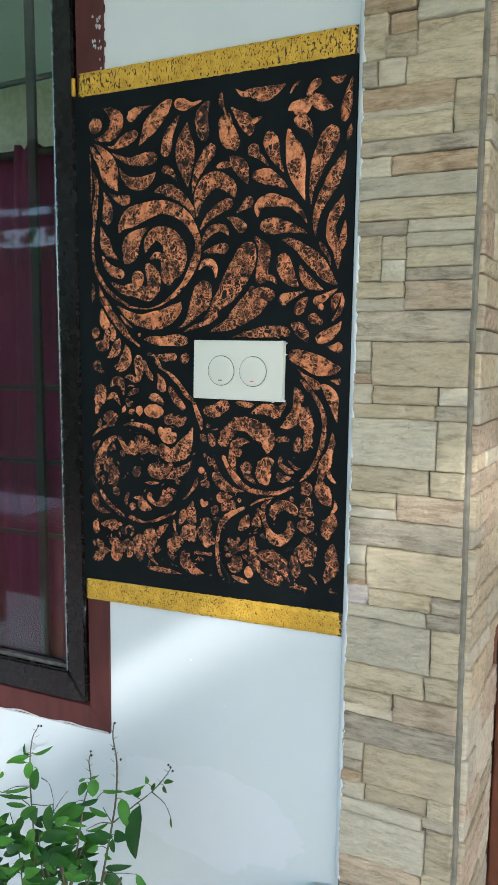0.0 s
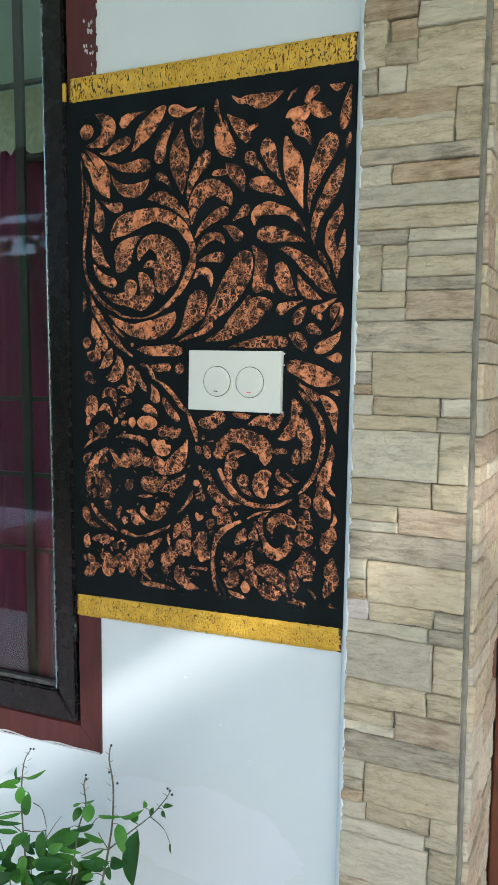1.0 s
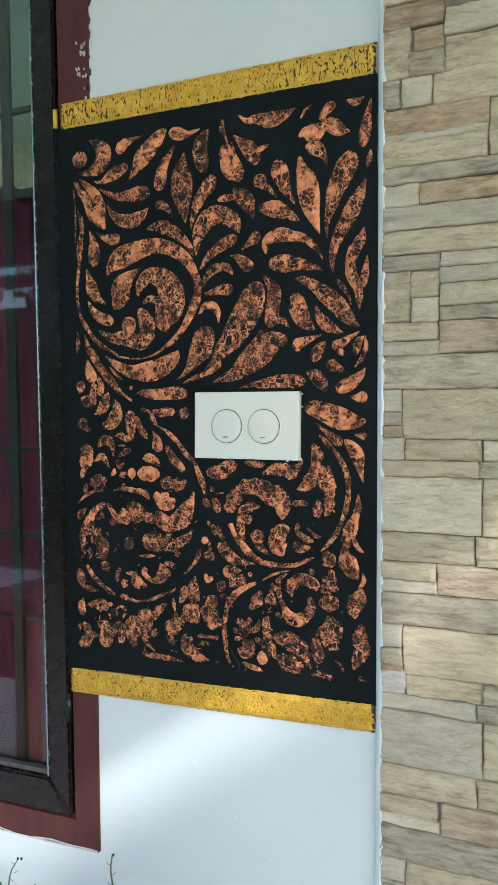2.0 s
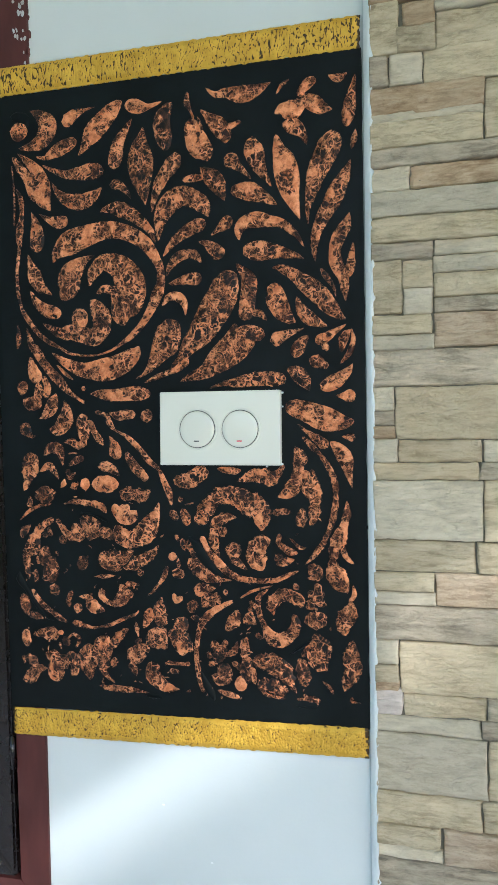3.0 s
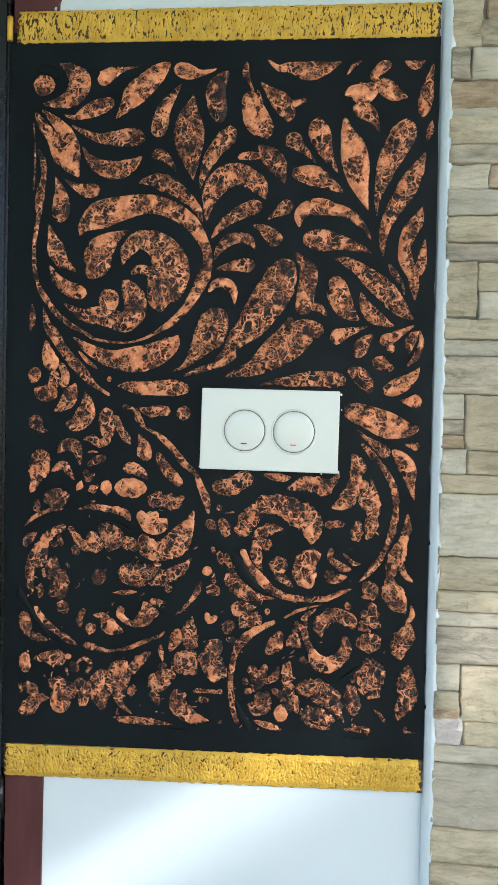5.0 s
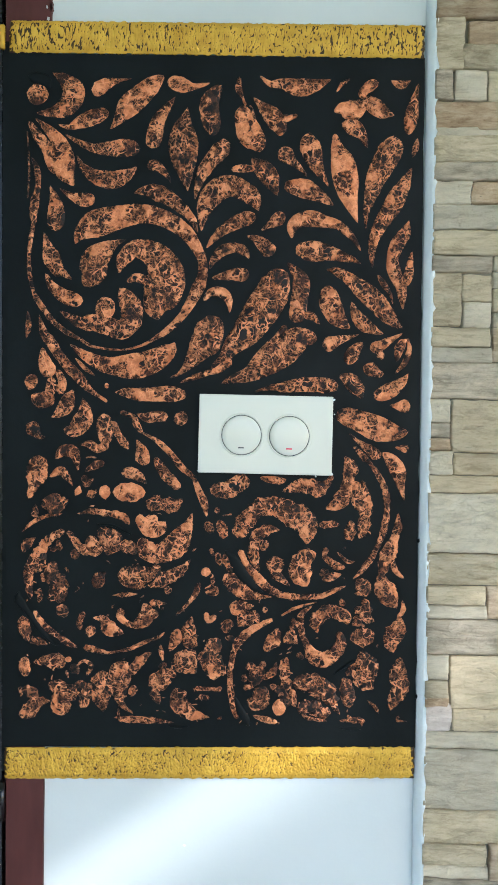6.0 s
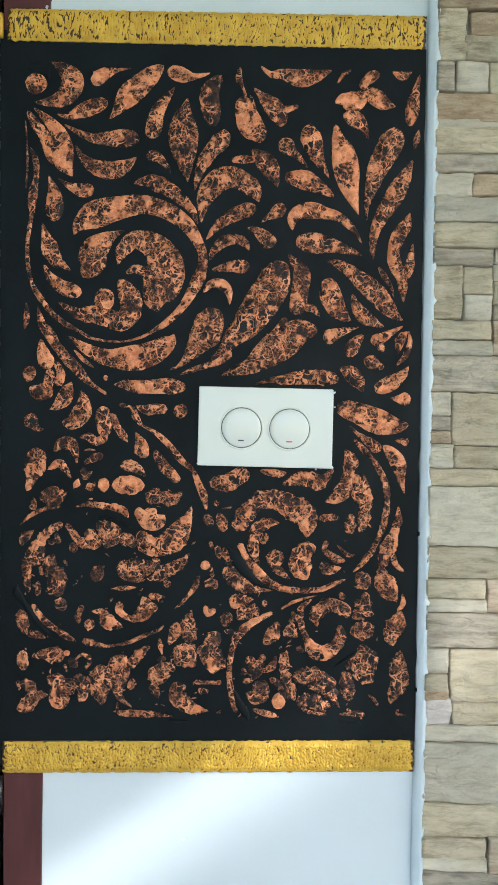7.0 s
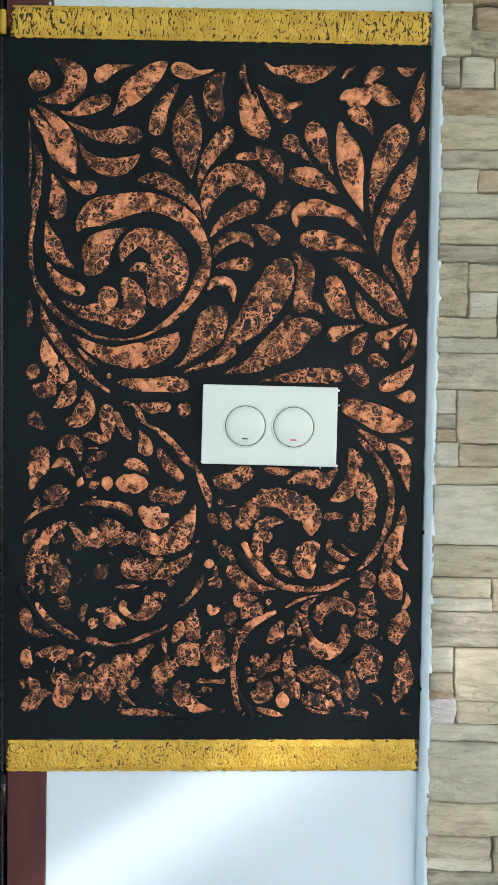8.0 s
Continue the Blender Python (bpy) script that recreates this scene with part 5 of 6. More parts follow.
def stone(x0, x1, z0, z1, material, face="front"):
    """One cladding stone; millimetres. On the side face x runs back from the corner."""
    rng = random.Random(round(x0 * 7 + z0 * 13 + x1))
    proud = rng.uniform(0.0065, 0.0115)
    bm = bmesh.new()
    nx, nz = int(max(2, min(30, (x1 - x0) // 4.5))), int(max(2, min(13, (z1 - z0) // 4)))
    eu, ev = min(0.2, 1.5 / (x1 - x0)), min(0.25, 1.5 / (z1 - z0))
    soft = min(rng.uniform(0.3, 2.6), 0.3 * (x1 - x0), 0.3 * (z1 - z0))
    us = [0, eu * 0.35, *[eu + (1 - 2 * eu) * k / nx for k in range(nx + 1)], 1 - eu * 0.35, 1]
    vs = [0, ev * 0.35, *[ev + (1 - 2 * ev) * k / nz for k in range(nz + 1)], 1 - ev * 0.35, 1]
    tilt, lean = rng.uniform(-0.0014, 0.0014), rng.uniform(-0.0014, 0.0014)
    grid = []
    for i, u in enumerate(us):
        col = []
        for j, v in enumerate(vs):
            x, z = x0 + (x1 - x0) * u, z0 + (z1 - z0) * v
            mx, mz = soft - min(u, 1 - u) * (x1 - x0), soft - min(v, 1 - v) * (z1 - z0)
            if mx > 0 and mz > 0:
                k = 1 - max(mx, mz) / math.hypot(mx, mz)
                x += k * mx * (1 if u < 0.5 else -1)
                z += k * mz * (1 if v < 0.5 else -1)
            free = 0.6 if (u < 0.5 and x0 < 179) or (u > 0.5 and x1 > 327) else 2.2
            x += free * noise.noise((z * 0.055, x0 if u < 0.5 else x1, 1)) * abs(2 * u - 1)
            z += 1.1 * noise.noise((x * 0.07, z0 if v < 0.5 else z1, 2)) * abs(2 * v - 1)
            ring = min(i, j, len(us) - 1 - i, len(vs) - 1 - j)
            drop = (0.0046, 0.0011, 0.0)[min(ring, 2)]
            out = proud + tilt * (2 * u - 1) + lean * (2 * v - 1) + (0.0008 if face == "side" else 0.0020) * noise.noise((x * 0.05, z * 0.12, proud * 900))
            deep = 0.4 if face == "side" else 1.0
            out += deep * 0.0009 * (0.5 - abs(noise.noise((x * 0.045, z * 0.16, proud * 500)))) + deep * 0.0008 * noise.noise((x * 0.14, z * 0.34, proud * 700))
            chip = noise.noise((x * 0.03, z * 0.075, proud * 1300)) - 0.22
            out -= deep * 0.0022 * min(1.0, max(0.0, chip * 14))
            col.append(bm.verts.new((x / 1000, -(out - drop), z / 1000)))
        grid.append(col)
    for i in range(len(us) - 1):
        for j in range(len(vs) - 1):
            bm.faces.new((grid[i][j], grid[i + 1][j], grid[i + 1][j + 1], grid[i][j + 1]))
    rim = [e for e in bm.edges if e.is_boundary]
    made = bmesh.ops.extrude_edge_only(bm, edges=rim)["geom"]
    for g in made:
        if isinstance(g, bmesh.types.BMVert):
            g.co.y = 0.0
    if face == "side":
        bm.transform(Matrix.Translation((corner((z0 + z1) / 2000) + 0.003, 0, 0)) @ Matrix.Rotation(math.pi / 2, 4, "Z"))
    return part("stone", bm, material, column, smooth=True)


stone(177.4, 247.1, 1675.2, 1703.8, BROWN)
stone(177.4, 208.6, 1619.2, 1676.8, TAN)
stone(212.4, 247.8, 1647.2, 1672.8, BROWN)
stone(248.2, 329.6, 1659.2, 1690.8, CREAM)
stone(248.9, 329.6, 1630.7, 1658.8, TAN)
stone(248.4, 329.6, 1618.7, 1634.8, TAN)
stone(206.4, 247.8, 1619.2, 1646.8, TAN)
stone(177.4, 197.6, 1586.2, 1618.8, GREY)
stone(198.4, 234.1, 1585.2, 1619.3, CREAM)
stone(234.9, 329.6, 1583.2, 1620.8, TAN)
stone(177.4, 297.6, 1554.2, 1584.8, BROWN)
stone(297.7, 329.6, 1519.2, 1581.8, TAN)
stone(177.4, 296.6, 1545.2, 1556.8, CREAM)
stone(177.4, 296.6, 1518.7, 1547.8, TAN)
stone(177.4, 329.6, 1498.7, 1518.5, GREY)
stone(177.4, 219.1, 1472.2, 1498.3, CREAM)
stone(219.9, 329.6, 1473.7, 1498.3, BROWN)
stone(177.4, 329.6, 1444.7, 1472.5, CREAM)
stone(177.4, 329.6, 1417.0, 1444.3, TAN)
stone(177.4, 243.6, 1398.0, 1416.3, GREY)
stone(244.4, 329.6, 1400.7, 1416.8, CREAM)
stone(244.4, 329.6, 1382.2, 1400.3, CREAM)
stone(177.4, 210.8, 1339.7, 1398.3, TAN)
stone(211.4, 243.3, 1366.7, 1396.8, TAN)
stone(211.9, 243.1, 1338.2, 1366.3, CREAM)
stone(243.9, 329.6, 1355.7, 1381.8, TAN)
stone(243.9, 329.6, 1338.7, 1355.3, GREY)
stone(177.4, 241.6, 1317.2, 1338.5, TAN)
stone(177.4, 244.1, 1300.2, 1316.8, CREAM)
stone(243.7, 329.6, 1301.7, 1338.3, PINK)
stone(177.4, 329.6, 1260.7, 1300.5, GREY)
stone(177.4, 200.6, 1234.7, 1260.8, CREAM)
stone(177.4, 200.6, 1218.7, 1234.3, GREY)
stone(177.4, 201.1, 1204.2, 1218.3, BROWN)
stone(177.4, 204.1, 1177.7, 1203.8, CREAM)
stone(201.6, 329.8, 1202.7, 1259.8, SAND)
stone(204.9, 292.6, 1178.2, 1202.3, SAND)
stone(293.4, 330.3, 1178.7, 1202.3, CREAM)
stone(177.4, 288.6, 1158.7, 1177.5, SAND)
stone(289.4, 330.5, 1159.2, 1178.3, GREY)
stone(177.4, 293.1, 1093.7, 1158.3, CREAM)
stone(293.9, 331.0, 1093.2, 1158.8, TAN)
stone(177.4, 285.6, 1058.5, 1093.3, TAN)
stone(286.4, 331.6, 1058.7, 1092.8, TAN)
stone(177.4, 241.6, 1037.2, 1057.8, TAN)
stone(177.4, 243.6, 1022.2, 1036.8, CREAM)
stone(243.4, 332.0, 1022.2, 1058.3, PINK)
stone(177.4, 332.4, 983.5, 1021.8, GREY)
stone(177.4, 203.1, 956.2, 983.3, CREAM)
stone(177.4, 203.1, 936.7, 955.8, TAN)
stone(177.4, 203.6, 927.2, 938.8, BROWN)
stone(204.1, 333.0, 926.0, 982.8, SAND)
stone(177.4, 207.1, 900.2, 930.3, SUNLIT)
stone(207.9, 295.1, 901.2, 925.8, SAND)
stone(295.9, 333.4, 903.2, 925.3, GREY)
stone(177.4, 289.1, 881.7, 900.3, CREAM)
stone(289.9, 333.7, 882.2, 902.8, GREY)
stone(177.4, 295.6, 816.7, 881.3, CREAM)
stone(296.4, 334.2, 816.2, 881.8, TAN)
stone(177.4, 289.6, 781.0, 816.3, TAN)
stone(290.4, 334.8, 781.2, 815.8, TAN)
stone(177.4, 246.6, 757.2, 780.3, TAN)
stone(177.4, 249.1, 742.7, 756.8, CREAM)
stone(248.7, 335.2, 743.2, 780.8, PINK)
stone(177.4, 335.6, 702.7, 742.5, GREY)
stone(177.4, 208.1, 674.7, 702.8, CREAM)
stone(177.4, 208.1, 658.2, 674.3, GREY)
stone(177.4, 208.1, 643.7, 657.8, BROWN)
stone(177.4, 211.1, 618.2, 643.3, CREAM)
stone(208.9, 336.2, 645.2, 701.8, SAND)
stone(211.9, 300.1, 617.7, 644.3, SAND)
stone(300.9, 336.7, 619.2, 645.3, TAN)
stone(177.4, 294.6, 596.7, 617.5, CREAM)
stone(295.4, 336.9, 603.2, 618.8, GREY)
stone(177.4, 300.1, 532.7, 596.3, CREAM)
stone(300.9, 337.4, 537.2, 602.8, TAN)
stone(177.4, 295.6, 485.2, 532.3, PINK)
stone(296.4, 337.6, 500.2, 536.8, TAN)


# courses above and below, and on the side face
rng = random.Random(4)
kinds = [TAN, CREAM, SAND, BROWN, GREY, TAN, PINK]
z = 1706
while z < 2690:
    h = rng.choice((18, 26, 34, 40))
    cut = rng.randint(215, 290)
    for a, b in ((177, cut), (cut + 1.5, 329)):
        stone(a, b, z, min(z + h - 1.5, 2699), rng.choice(kinds))
    z += h
z = 2
while z < 480:
    h = rng.choice((22, 30, 38, 48))
    cut = rng.randint(215, 290)
    for a, b in ((178, cut), (cut + 1.5, 337)):
        stone(a, b, z, min(z + h - 1, 481), rng.choice(kinds))
    z += h
z = 2
while z < 2690:
    h = rng.choice((24, 30, 38, 46, 62))
    cut = rng.randint(50, 160)
    for a, b in ((0, cut), (cut + 1.5, 213)):
        stone(a, b, z, min(z + h - 1.5, 2699), rng.choice((SAND, CREAM, TAN, PINK, CREAM)), "side")
    z += h

# white caulk between wall and stones, with a ragged edge
seam = bmesh.new()
rows = []
for k in range(561):
    z = 0.49 + 2.2 * k / 560
    r = 0.0022 * noise.noise((z * 60, 3, 1)) + 0.0060 * max(0.0, noise.noise((z * 110, 8, 2)) - 0.12)
    far = 0.179 + r
    rows.append([seam.verts.new(c) for c in ((0.1695, FACE - 0.0003, z), (0.1705, -0.0015, z), (0.1755, -0.0060, z), (far, -0.0094 - 0.3 * r, z), (far, -0.002, z))])
for r, s in zip(rows, rows[1:]):
    for k in range(4):
        seam.faces.new((r[k], r[k + 1], s[k + 1], s[k]))
tagged(finish("trim_caulk", seam, CAULK, smooth=True), "white caulk seam with ragged edge beside the stones", "caulk seam", kind="structure")

# ---- potted plant ----
plant = new("potted_plant")
plant.location = (-0.11, -0.25, 0.0)
tagged(plant, "leafy green shrub with dry seed stalks in a clay pot", "plant")

def stalk(r0, r1, *points):
    """A stem through the points (millimetres), tapering."""
    n = 3 * (len(points) - 1)
    line = [p / 1000 for p in smooth_line(points, n)]
    part("stem", tube(line, [0.75 * (r0 + (r1 - r0) * k / n) / 1000 for k in range(n + 1)], 6), BARK, plant, smooth=True)


def blade(base, tip, width):
    """One leaf, folded a little along its midrib and drooping at the tip."""
    a, b = Vector(base) / 1000, Vector(tip) / 1000
    d = b - a
    rng = random.Random(base[0] * 31 + base[2])
    out = Vector((0.5 + rng.uniform(-0.45, 0.45), -1, 0.45 + rng.uniform(-0.5, 0.6))).normalized()
    side = d.cross(out).normalized()
    up = side.cross(d).normalized()
    bm = bmesh.new()
    rows = []
    n = 8
    for k in range(n + 1):
        s = k / n
        w = width / 2000 * max(0.04, (s ** 0.55 * (1 - s) ** 0.8) / 0.42)
        mid = a + d * s + up * d.length * 0.10 * 4 * s * (1 - s)
        rows.append([bm.verts.new(q) for q in (mid + side * w + up * w * 0.25, mid + side * w * 0.5 + up * w * 0.16, mid, mid - side * w * 0.5 + up * w * 0.16, mid - side * w + up * w * 0.25)])
    for r, s in zip(rows, rows[1:]):
        for k in range(4):
            bm.faces.new((r[k], r[k + 1], s[k + 1], s[k]))
    part("leaf", bm, GREEN, plant, smooth=True)


def berry(p):
    bm = bmesh.new()
    bmesh.ops.create_icosphere(bm, subdivisions=2, radius=0.0014, matrix=Matrix.Translation(Vector(p) / 1000) @ Matrix.Diagonal((1, 1, 1.2, 1)))
    part("seed", bm, SEED, plant, smooth=True)


stalk(2.4, 1.0, (32, 0, 489), (43, 0, 525), (57, 0, 591), (67, 0, 641), (73, 0, 680), (74, 0, 725), (68, 0, 757), (70, 0, 776))
stalk(1.4, 0.7, (67, 0, 641), (100, 0, 674), (127, 0, 700), (146, 0, 724), (154, 0, 737))
stalk(2.0, 0.8, (-57, 0, 457), (-62, 0, 488), (-63, 0, 570), (-68, 0, 633), (-70, 0, 680), (-65, 0, 722), (-54, 0, 742))
stalk(2.0, 0.8, (-11, 0, 474), (-8, 0, 507), (11, 0, 593), (22, 0, 658), (33, 0, 688), (30, 0, 714), (33, 0, 726))
stalk(0.9, 0.5, (127, 0, 700), (146, 0, 690), (155, 0, 674))
stalk(0.9, 0.5, (-50, 0, 671), (-36, 0, 666), (-29, 0, 644))
stalk(0.8, 0.5, (-30, 0, 628), (-17, 0, 649), (-5, 0, 665))
stalk(0.9, 0.6, (67, 0, 641), (60, 0, 649), (52, 0, 659))
stalk(1.0, 0.6, (67, 0, 641), (48, 0, 636), (25, 0, 620))
stalk(1.6, 0.7, (-75, 0, 451), (-83, 0, 481), (-92, 0, 561), (-107, 0, 606))
stalk(1.6, 0.7, (-31, 0, 466), (-37, 0, 497), (-52, 0, 549), (-55, 0, 596))
stalk(1.0, 0.6, (-68, 0, 629), (-46, 0, 633), (-31, 0, 639))
stalk(0.9, 0.6, (-70, 0, 654), (-96, 0, 646), (-122, 0, 630))
stalk(0.9, 0.6, (-71, 0, 626), (-96, 0, 633), (-143, 0, 629))
stalk(1.0, 0.6, (22, 0, 658), (39, 0, 664), (48, 0, 675), (57, 0, 682))
stalk(1.2, 0.7, (-3, 0, 533), (16, 0, 586), (25, 0, 605))
stalk(0.8, 0.5, (104, 0, 678), (107, 0, 679), (110, 0, 678))
blade((110, 0, 678), (98, 7, 598), 25)
stalk(0.8, 0.5, (72, 0, 675), (77, 0, 678), (81, 0, 678))
blade((81, 0, 678), (95, -8, 649), 16)
stalk(0.8, 0.5, (63, 0, 623), (67, 0, 626), (70, 0, 626))
blade((70, 0, 626), (102, -11, 638), 15)
stalk(0.8, 0.5, (62, 0, 616), (65, 0, 620), (68, 0, 620))
blade((68, 0, 620), (68, 2, 600), 9)
blade((56, 0, 577), (90, 11, 584), 9)
blade((52, 0, 567), (77, 8, 553), 17)
stalk(0.8, 0.5, (52, 0, 567), (79, 0, 577), (105, 0, 584))
blade((105, 0, 584), (120, 4, 560), 11)
stalk(0.8, 0.5, (73, 0, 686), (78, 0, 689), (84, 0, 688))
blade((84, 0, 688), (121, -5, 710), 8)
stalk(0.8, 0.5, (111, 0, 684), (109, 0, 686), (106, 0, 686))
blade((106, 0, 686), (96, 10, 692), 11)
blade((52, 0, 681), (95, -11, 697), 5)
stalk(0.8, 0.5, (130, 0, 703), (125, 0, 708), (120, 0, 709))
blade((120, 0, 709), (122, -6, 722), 6)
blade((128, 0, 701), (127, 7, 708), 6)
stalk(0.8, 0.5, (137, 0, 712), (141, 0, 714), (145, 0, 713))
blade((145, 0, 713), (143, 9, 698), 6)
stalk(0.8, 0.5, (141, 0, 718), (143, 0, 719), (145, 0, 717))
blade((145, 0, 717), (160, -2, 723), 6)
blade((61, 0, 649), (22, 10, 645), 8)
blade((61, 0, 613), (33, -9, 620), 13)
blade((61, 0, 640), (23, 2, 617), 6)
stalk(0.8, 0.5, (59, 0, 604), (52, 0, 605), (45, 0, 603))
blade((45, 0, 603), (33, -10, 598), 9)
blade((55, 0, 596), (71, -6, 597), 7)
stalk(0.8, 0.5, (32, 0, 691), (36, 0, 694), (40, 0, 693))
blade((40, 0, 693), (41, -7, 673), 17)
stalk(0.8, 0.5, (31, 0, 684), (28, 0, 686), (25, 0, 685))
blade((25, 0, 685), (23, -12, 672), 11)
stalk(0.8, 0.5, (22, 0, 658), (24, 0, 659), (25, 0, 656))
blade((25, 0, 656), (-14, -2, 624), 16)
stalk(0.8, 0.5, (22, 0, 658), (16, 0, 658), (9, 0, 654))
blade((9, 0, 654), (-28, 0, 619), 18)
blade((45, 0, 668), (18, -5, 655), 8)
stalk(0.8, 0.5, (32, 0, 691), (29, 0, 692), (25, 0, 690))
blade((25, 0, 690), (10, 4, 680), 4)
blade((33, 0, 693), (55, -11, 708), 4)
stalk(0.8, 0.5, (-30, 0, 628), (-22, 0, 626), (-14, 0, 621))
blade((-14, 0, 621), (27, 0, 625), 7)
blade((-35, 0, 637), (-38, 1, 596), 16)
blade((-68, 0, 689), (-72, -2, 665), 14)
stalk(0.8, 0.5, (-70, 0, 680), (-64, 0, 683), (-57, 0, 683))
blade((-57, 0, 683), (-72, 10, 643), 14)
blade((-70, 0, 696), (-104, -9, 682), 9)
stalk(0.8, 0.5, (-69, 0, 686), (-72, 0, 687), (-75, 0, 686))
blade((-75, 0, 686), (-107, -2, 681), 6)
stalk(0.8, 0.5, (-67, 0, 701), (-64, 0, 703), (-60, 0, 702))
blade((-60, 0, 702), (-28, -1, 722), 6)
stalk(0.8, 0.5, (-67, 0, 701), (-72, 0, 701), (-77, 0, 697))
blade((-77, 0, 697), (-75, -3, 715), 5)
stalk(0.8, 0.5, (-67, 0, 701), (-65, 0, 702), (-63, 0, 701))
blade((-63, 0, 701), (-58, 11, 699), 4)
blade((-70, 0, 698), (-83, 2, 696), 4)
blade((-70, 0, 653), (-119, 0, 634), 6)
blade((-69, 0, 638), (-126, -1, 627), 6)
blade((-76, 0, 624), (-112, -2, 618), 7)
stalk(0.8, 0.5, (-131, 0, 630), (-128, 0, 642), (-125, 0, 651))
blade((-125, 0, 651), (-129, 11, 654), 6)
stalk(0.8, 0.5, (-66, 0, 609), (-73, 0, 610), (-79, 0, 607))
blade((-79, 0, 607), (-100, 7, 569), 16)
blade((-59, 0, 628), (-91, 4, 599), 14)
blade((-65, 0, 595), (-70, -8, 571), 13)
stalk(0.8, 0.5, (-55, 0, 591), (-37, 0, 599), (-20, 0, 604))
blade((-20, 0, 604), (-55, 2, 585), 12)
stalk(0.8, 0.5, (13, 0, 601), (9, 0, 604), (5, 0, 603))
blade((5, 0, 603), (-39, -9, 589), 11)
blade((8, 0, 592), (-48, -4, 559), 14)
stalk(0.8, 0.5, (9, 0, 582), (2, 0, 583), (-5, 0, 581))
blade((-5, 0, 581), (17, -11, 560), 17)
stalk(0.8, 0.5, (-52, 0, 555), (-45, 0, 561), (-38, 0, 563))
blade((-38, 0, 563), (-31, 5, 535), 16)
stalk(0.8, 0.5, (13, 0, 580), (18, 0, 583), (23, 0, 582))
blade((23, 0, 582), (31, 11, 543), 18)
stalk(0.8, 0.5, (2, 0, 550), (-6, 0, 549), (-13, 0, 544))
blade((-13, 0, 544), (24, 3, 563), 16)
blade((-108, 0, 605), (-133, 2, 579), 10)
stalk(0.8, 0.5, (-101, 0, 589), (-95, 0, 593), (-89, 0, 593))
blade((-89, 0, 593), (-121, -6, 578), 11)
stalk(0.8, 0.5, (-94, 0, 566), (-97, 0, 568), (-100, 0, 567))
blade((-100, 0, 567), (-128, -1, 549), 12)
stalk(0.8, 0.5, (-90, 0, 541), (-85, 0, 543), (-80, 0, 542))
blade((-80, 0, 542), (-115, -1, 503), 13)
stalk(0.8, 0.5, (-63, 0, 539), (-61, 0, 540), (-60, 0, 538))
blade((-60, 0, 538), (-83, -2, 507), 14)
stalk(0.8, 0.5, (-87, 0, 521), (-94, 0, 523), (-101, 0, 521))
blade((-101, 0, 521), (-125, -6, 502), 12)
stalk(0.8, 0.5, (-1, 0, 539), (-10, 0, 539), (-19, 0, 536))
blade((-19, 0, 536), (-48, -7, 522), 13)
blade((14, 0, 617), (20, 6, 598), 11)
stalk(0.8, 0.5, (11, 0, 593), (-3, 0, 590), (-16, 0, 584))
blade((-16, 0, 584), (-47, 11, 559), 12)
blade((-29, 0, 644), (-33, 8, 621), 2)
blade((155, 0, 675), (155, 3, 659), 3)
blade((55, -33, 585), (30, -38, 574), 9)
blade((-194, 32, 477), (-224, 44, 442), 16)
blade((-62, 9, 519), (-61, 10, 504), 11)
blade((-157, 20, 489), (-103, 14, 510), 10)
blade((1, 22, 495), (-1, 19, 520), 15)
blade((-29, 33, 548), (21, 32, 567), 10)
blade((-24, 18, 502), (-65, 19, 482), 13)
blade((18, 8, 555), (36, 7, 576), 16)
blade((-13, 41, 531), (-64, 47, 521), 15)
blade((-60, -1, 578), (-81, -1, 552), 10)
blade((-8, 37, 565), (16, 43, 578), 16)
blade((-33, 17, 532), (-86, 28, 510), 13)
blade((-73, -26, 590), (-127, -23, 574), 14)
blade((-166, 15, 437), (-173, 14, 462), 10)
blade((-45, 42, 584), (-75, 53, 583), 11)
blade((18, -4, 620), (-29, -1, 608), 11)
blade((-147, 26, 427), (-197, 31, 395), 9)
blade((-82, -6, 582), (-103, 1, 584), 16)
blade((-155, -7, 471), (-110, -16, 489), 15)
blade((-149, 18, 546), (-167, 22, 556), 9)
blade((39, -2, 619), (70, -2, 625), 14)
blade((-48, 44, 573), (-69, 51, 550), 12)
blade((-4, -2, 517), (23, 7, 533), 16)
blade((-27, 11, 543), (-19, 8, 526), 11)
blade((-161, 17, 500), (-144, 24, 513), 13)
blade((-116, 37, 491), (-87, 41, 478), 11)
blade((-54, 18, 538), (-11, 16, 550), 10)
blade((-120, -32, 605), (-103, -33, 599), 14)
blade((-35, -26, 485), (1, -15, 501), 11)
blade((-65, -6, 575), (-104, -3, 573), 15)
blade((-37, 24, 565), (-66, 16, 551), 9)
blade((-191, 32, 488), (-149, 27, 489), 11)
blade((-114, -29, 583), (-113, -26, 566), 13)
blade((-64, -3, 564), (-94, 7, 561), 16)
blade((31, 1, 529), (5, -9, 519), 13)
blade((-120, -34, 547), (-142, -45, 549), 9)
blade((-3, 4, 570), (-55, 10, 554), 14)
blade((-75, -31, 474), (-91, -35, 461), 14)
blade((-147, 3, 535), (-131, 13, 554), 9)
blade((-109, 43, 507), (-153, 52, 486), 13)
blade((-166, 16, 525), (-208, 18, 492), 9)
blade((7, -17, 611), (-28, -14, 607), 12)
blade((10, -22, 585), (34, -26, 586), 9)
blade((-16, 31, 508), (25, 33, 526), 9)
blade((-48, 23, 480), (-53, 22, 499), 12)
blade((-57, -13, 497), (-62, -13, 475), 13)
blade((22, 11, 508), (66, 5, 537), 11)
blade((-148, 33, 488), (-162, 44, 456), 14)
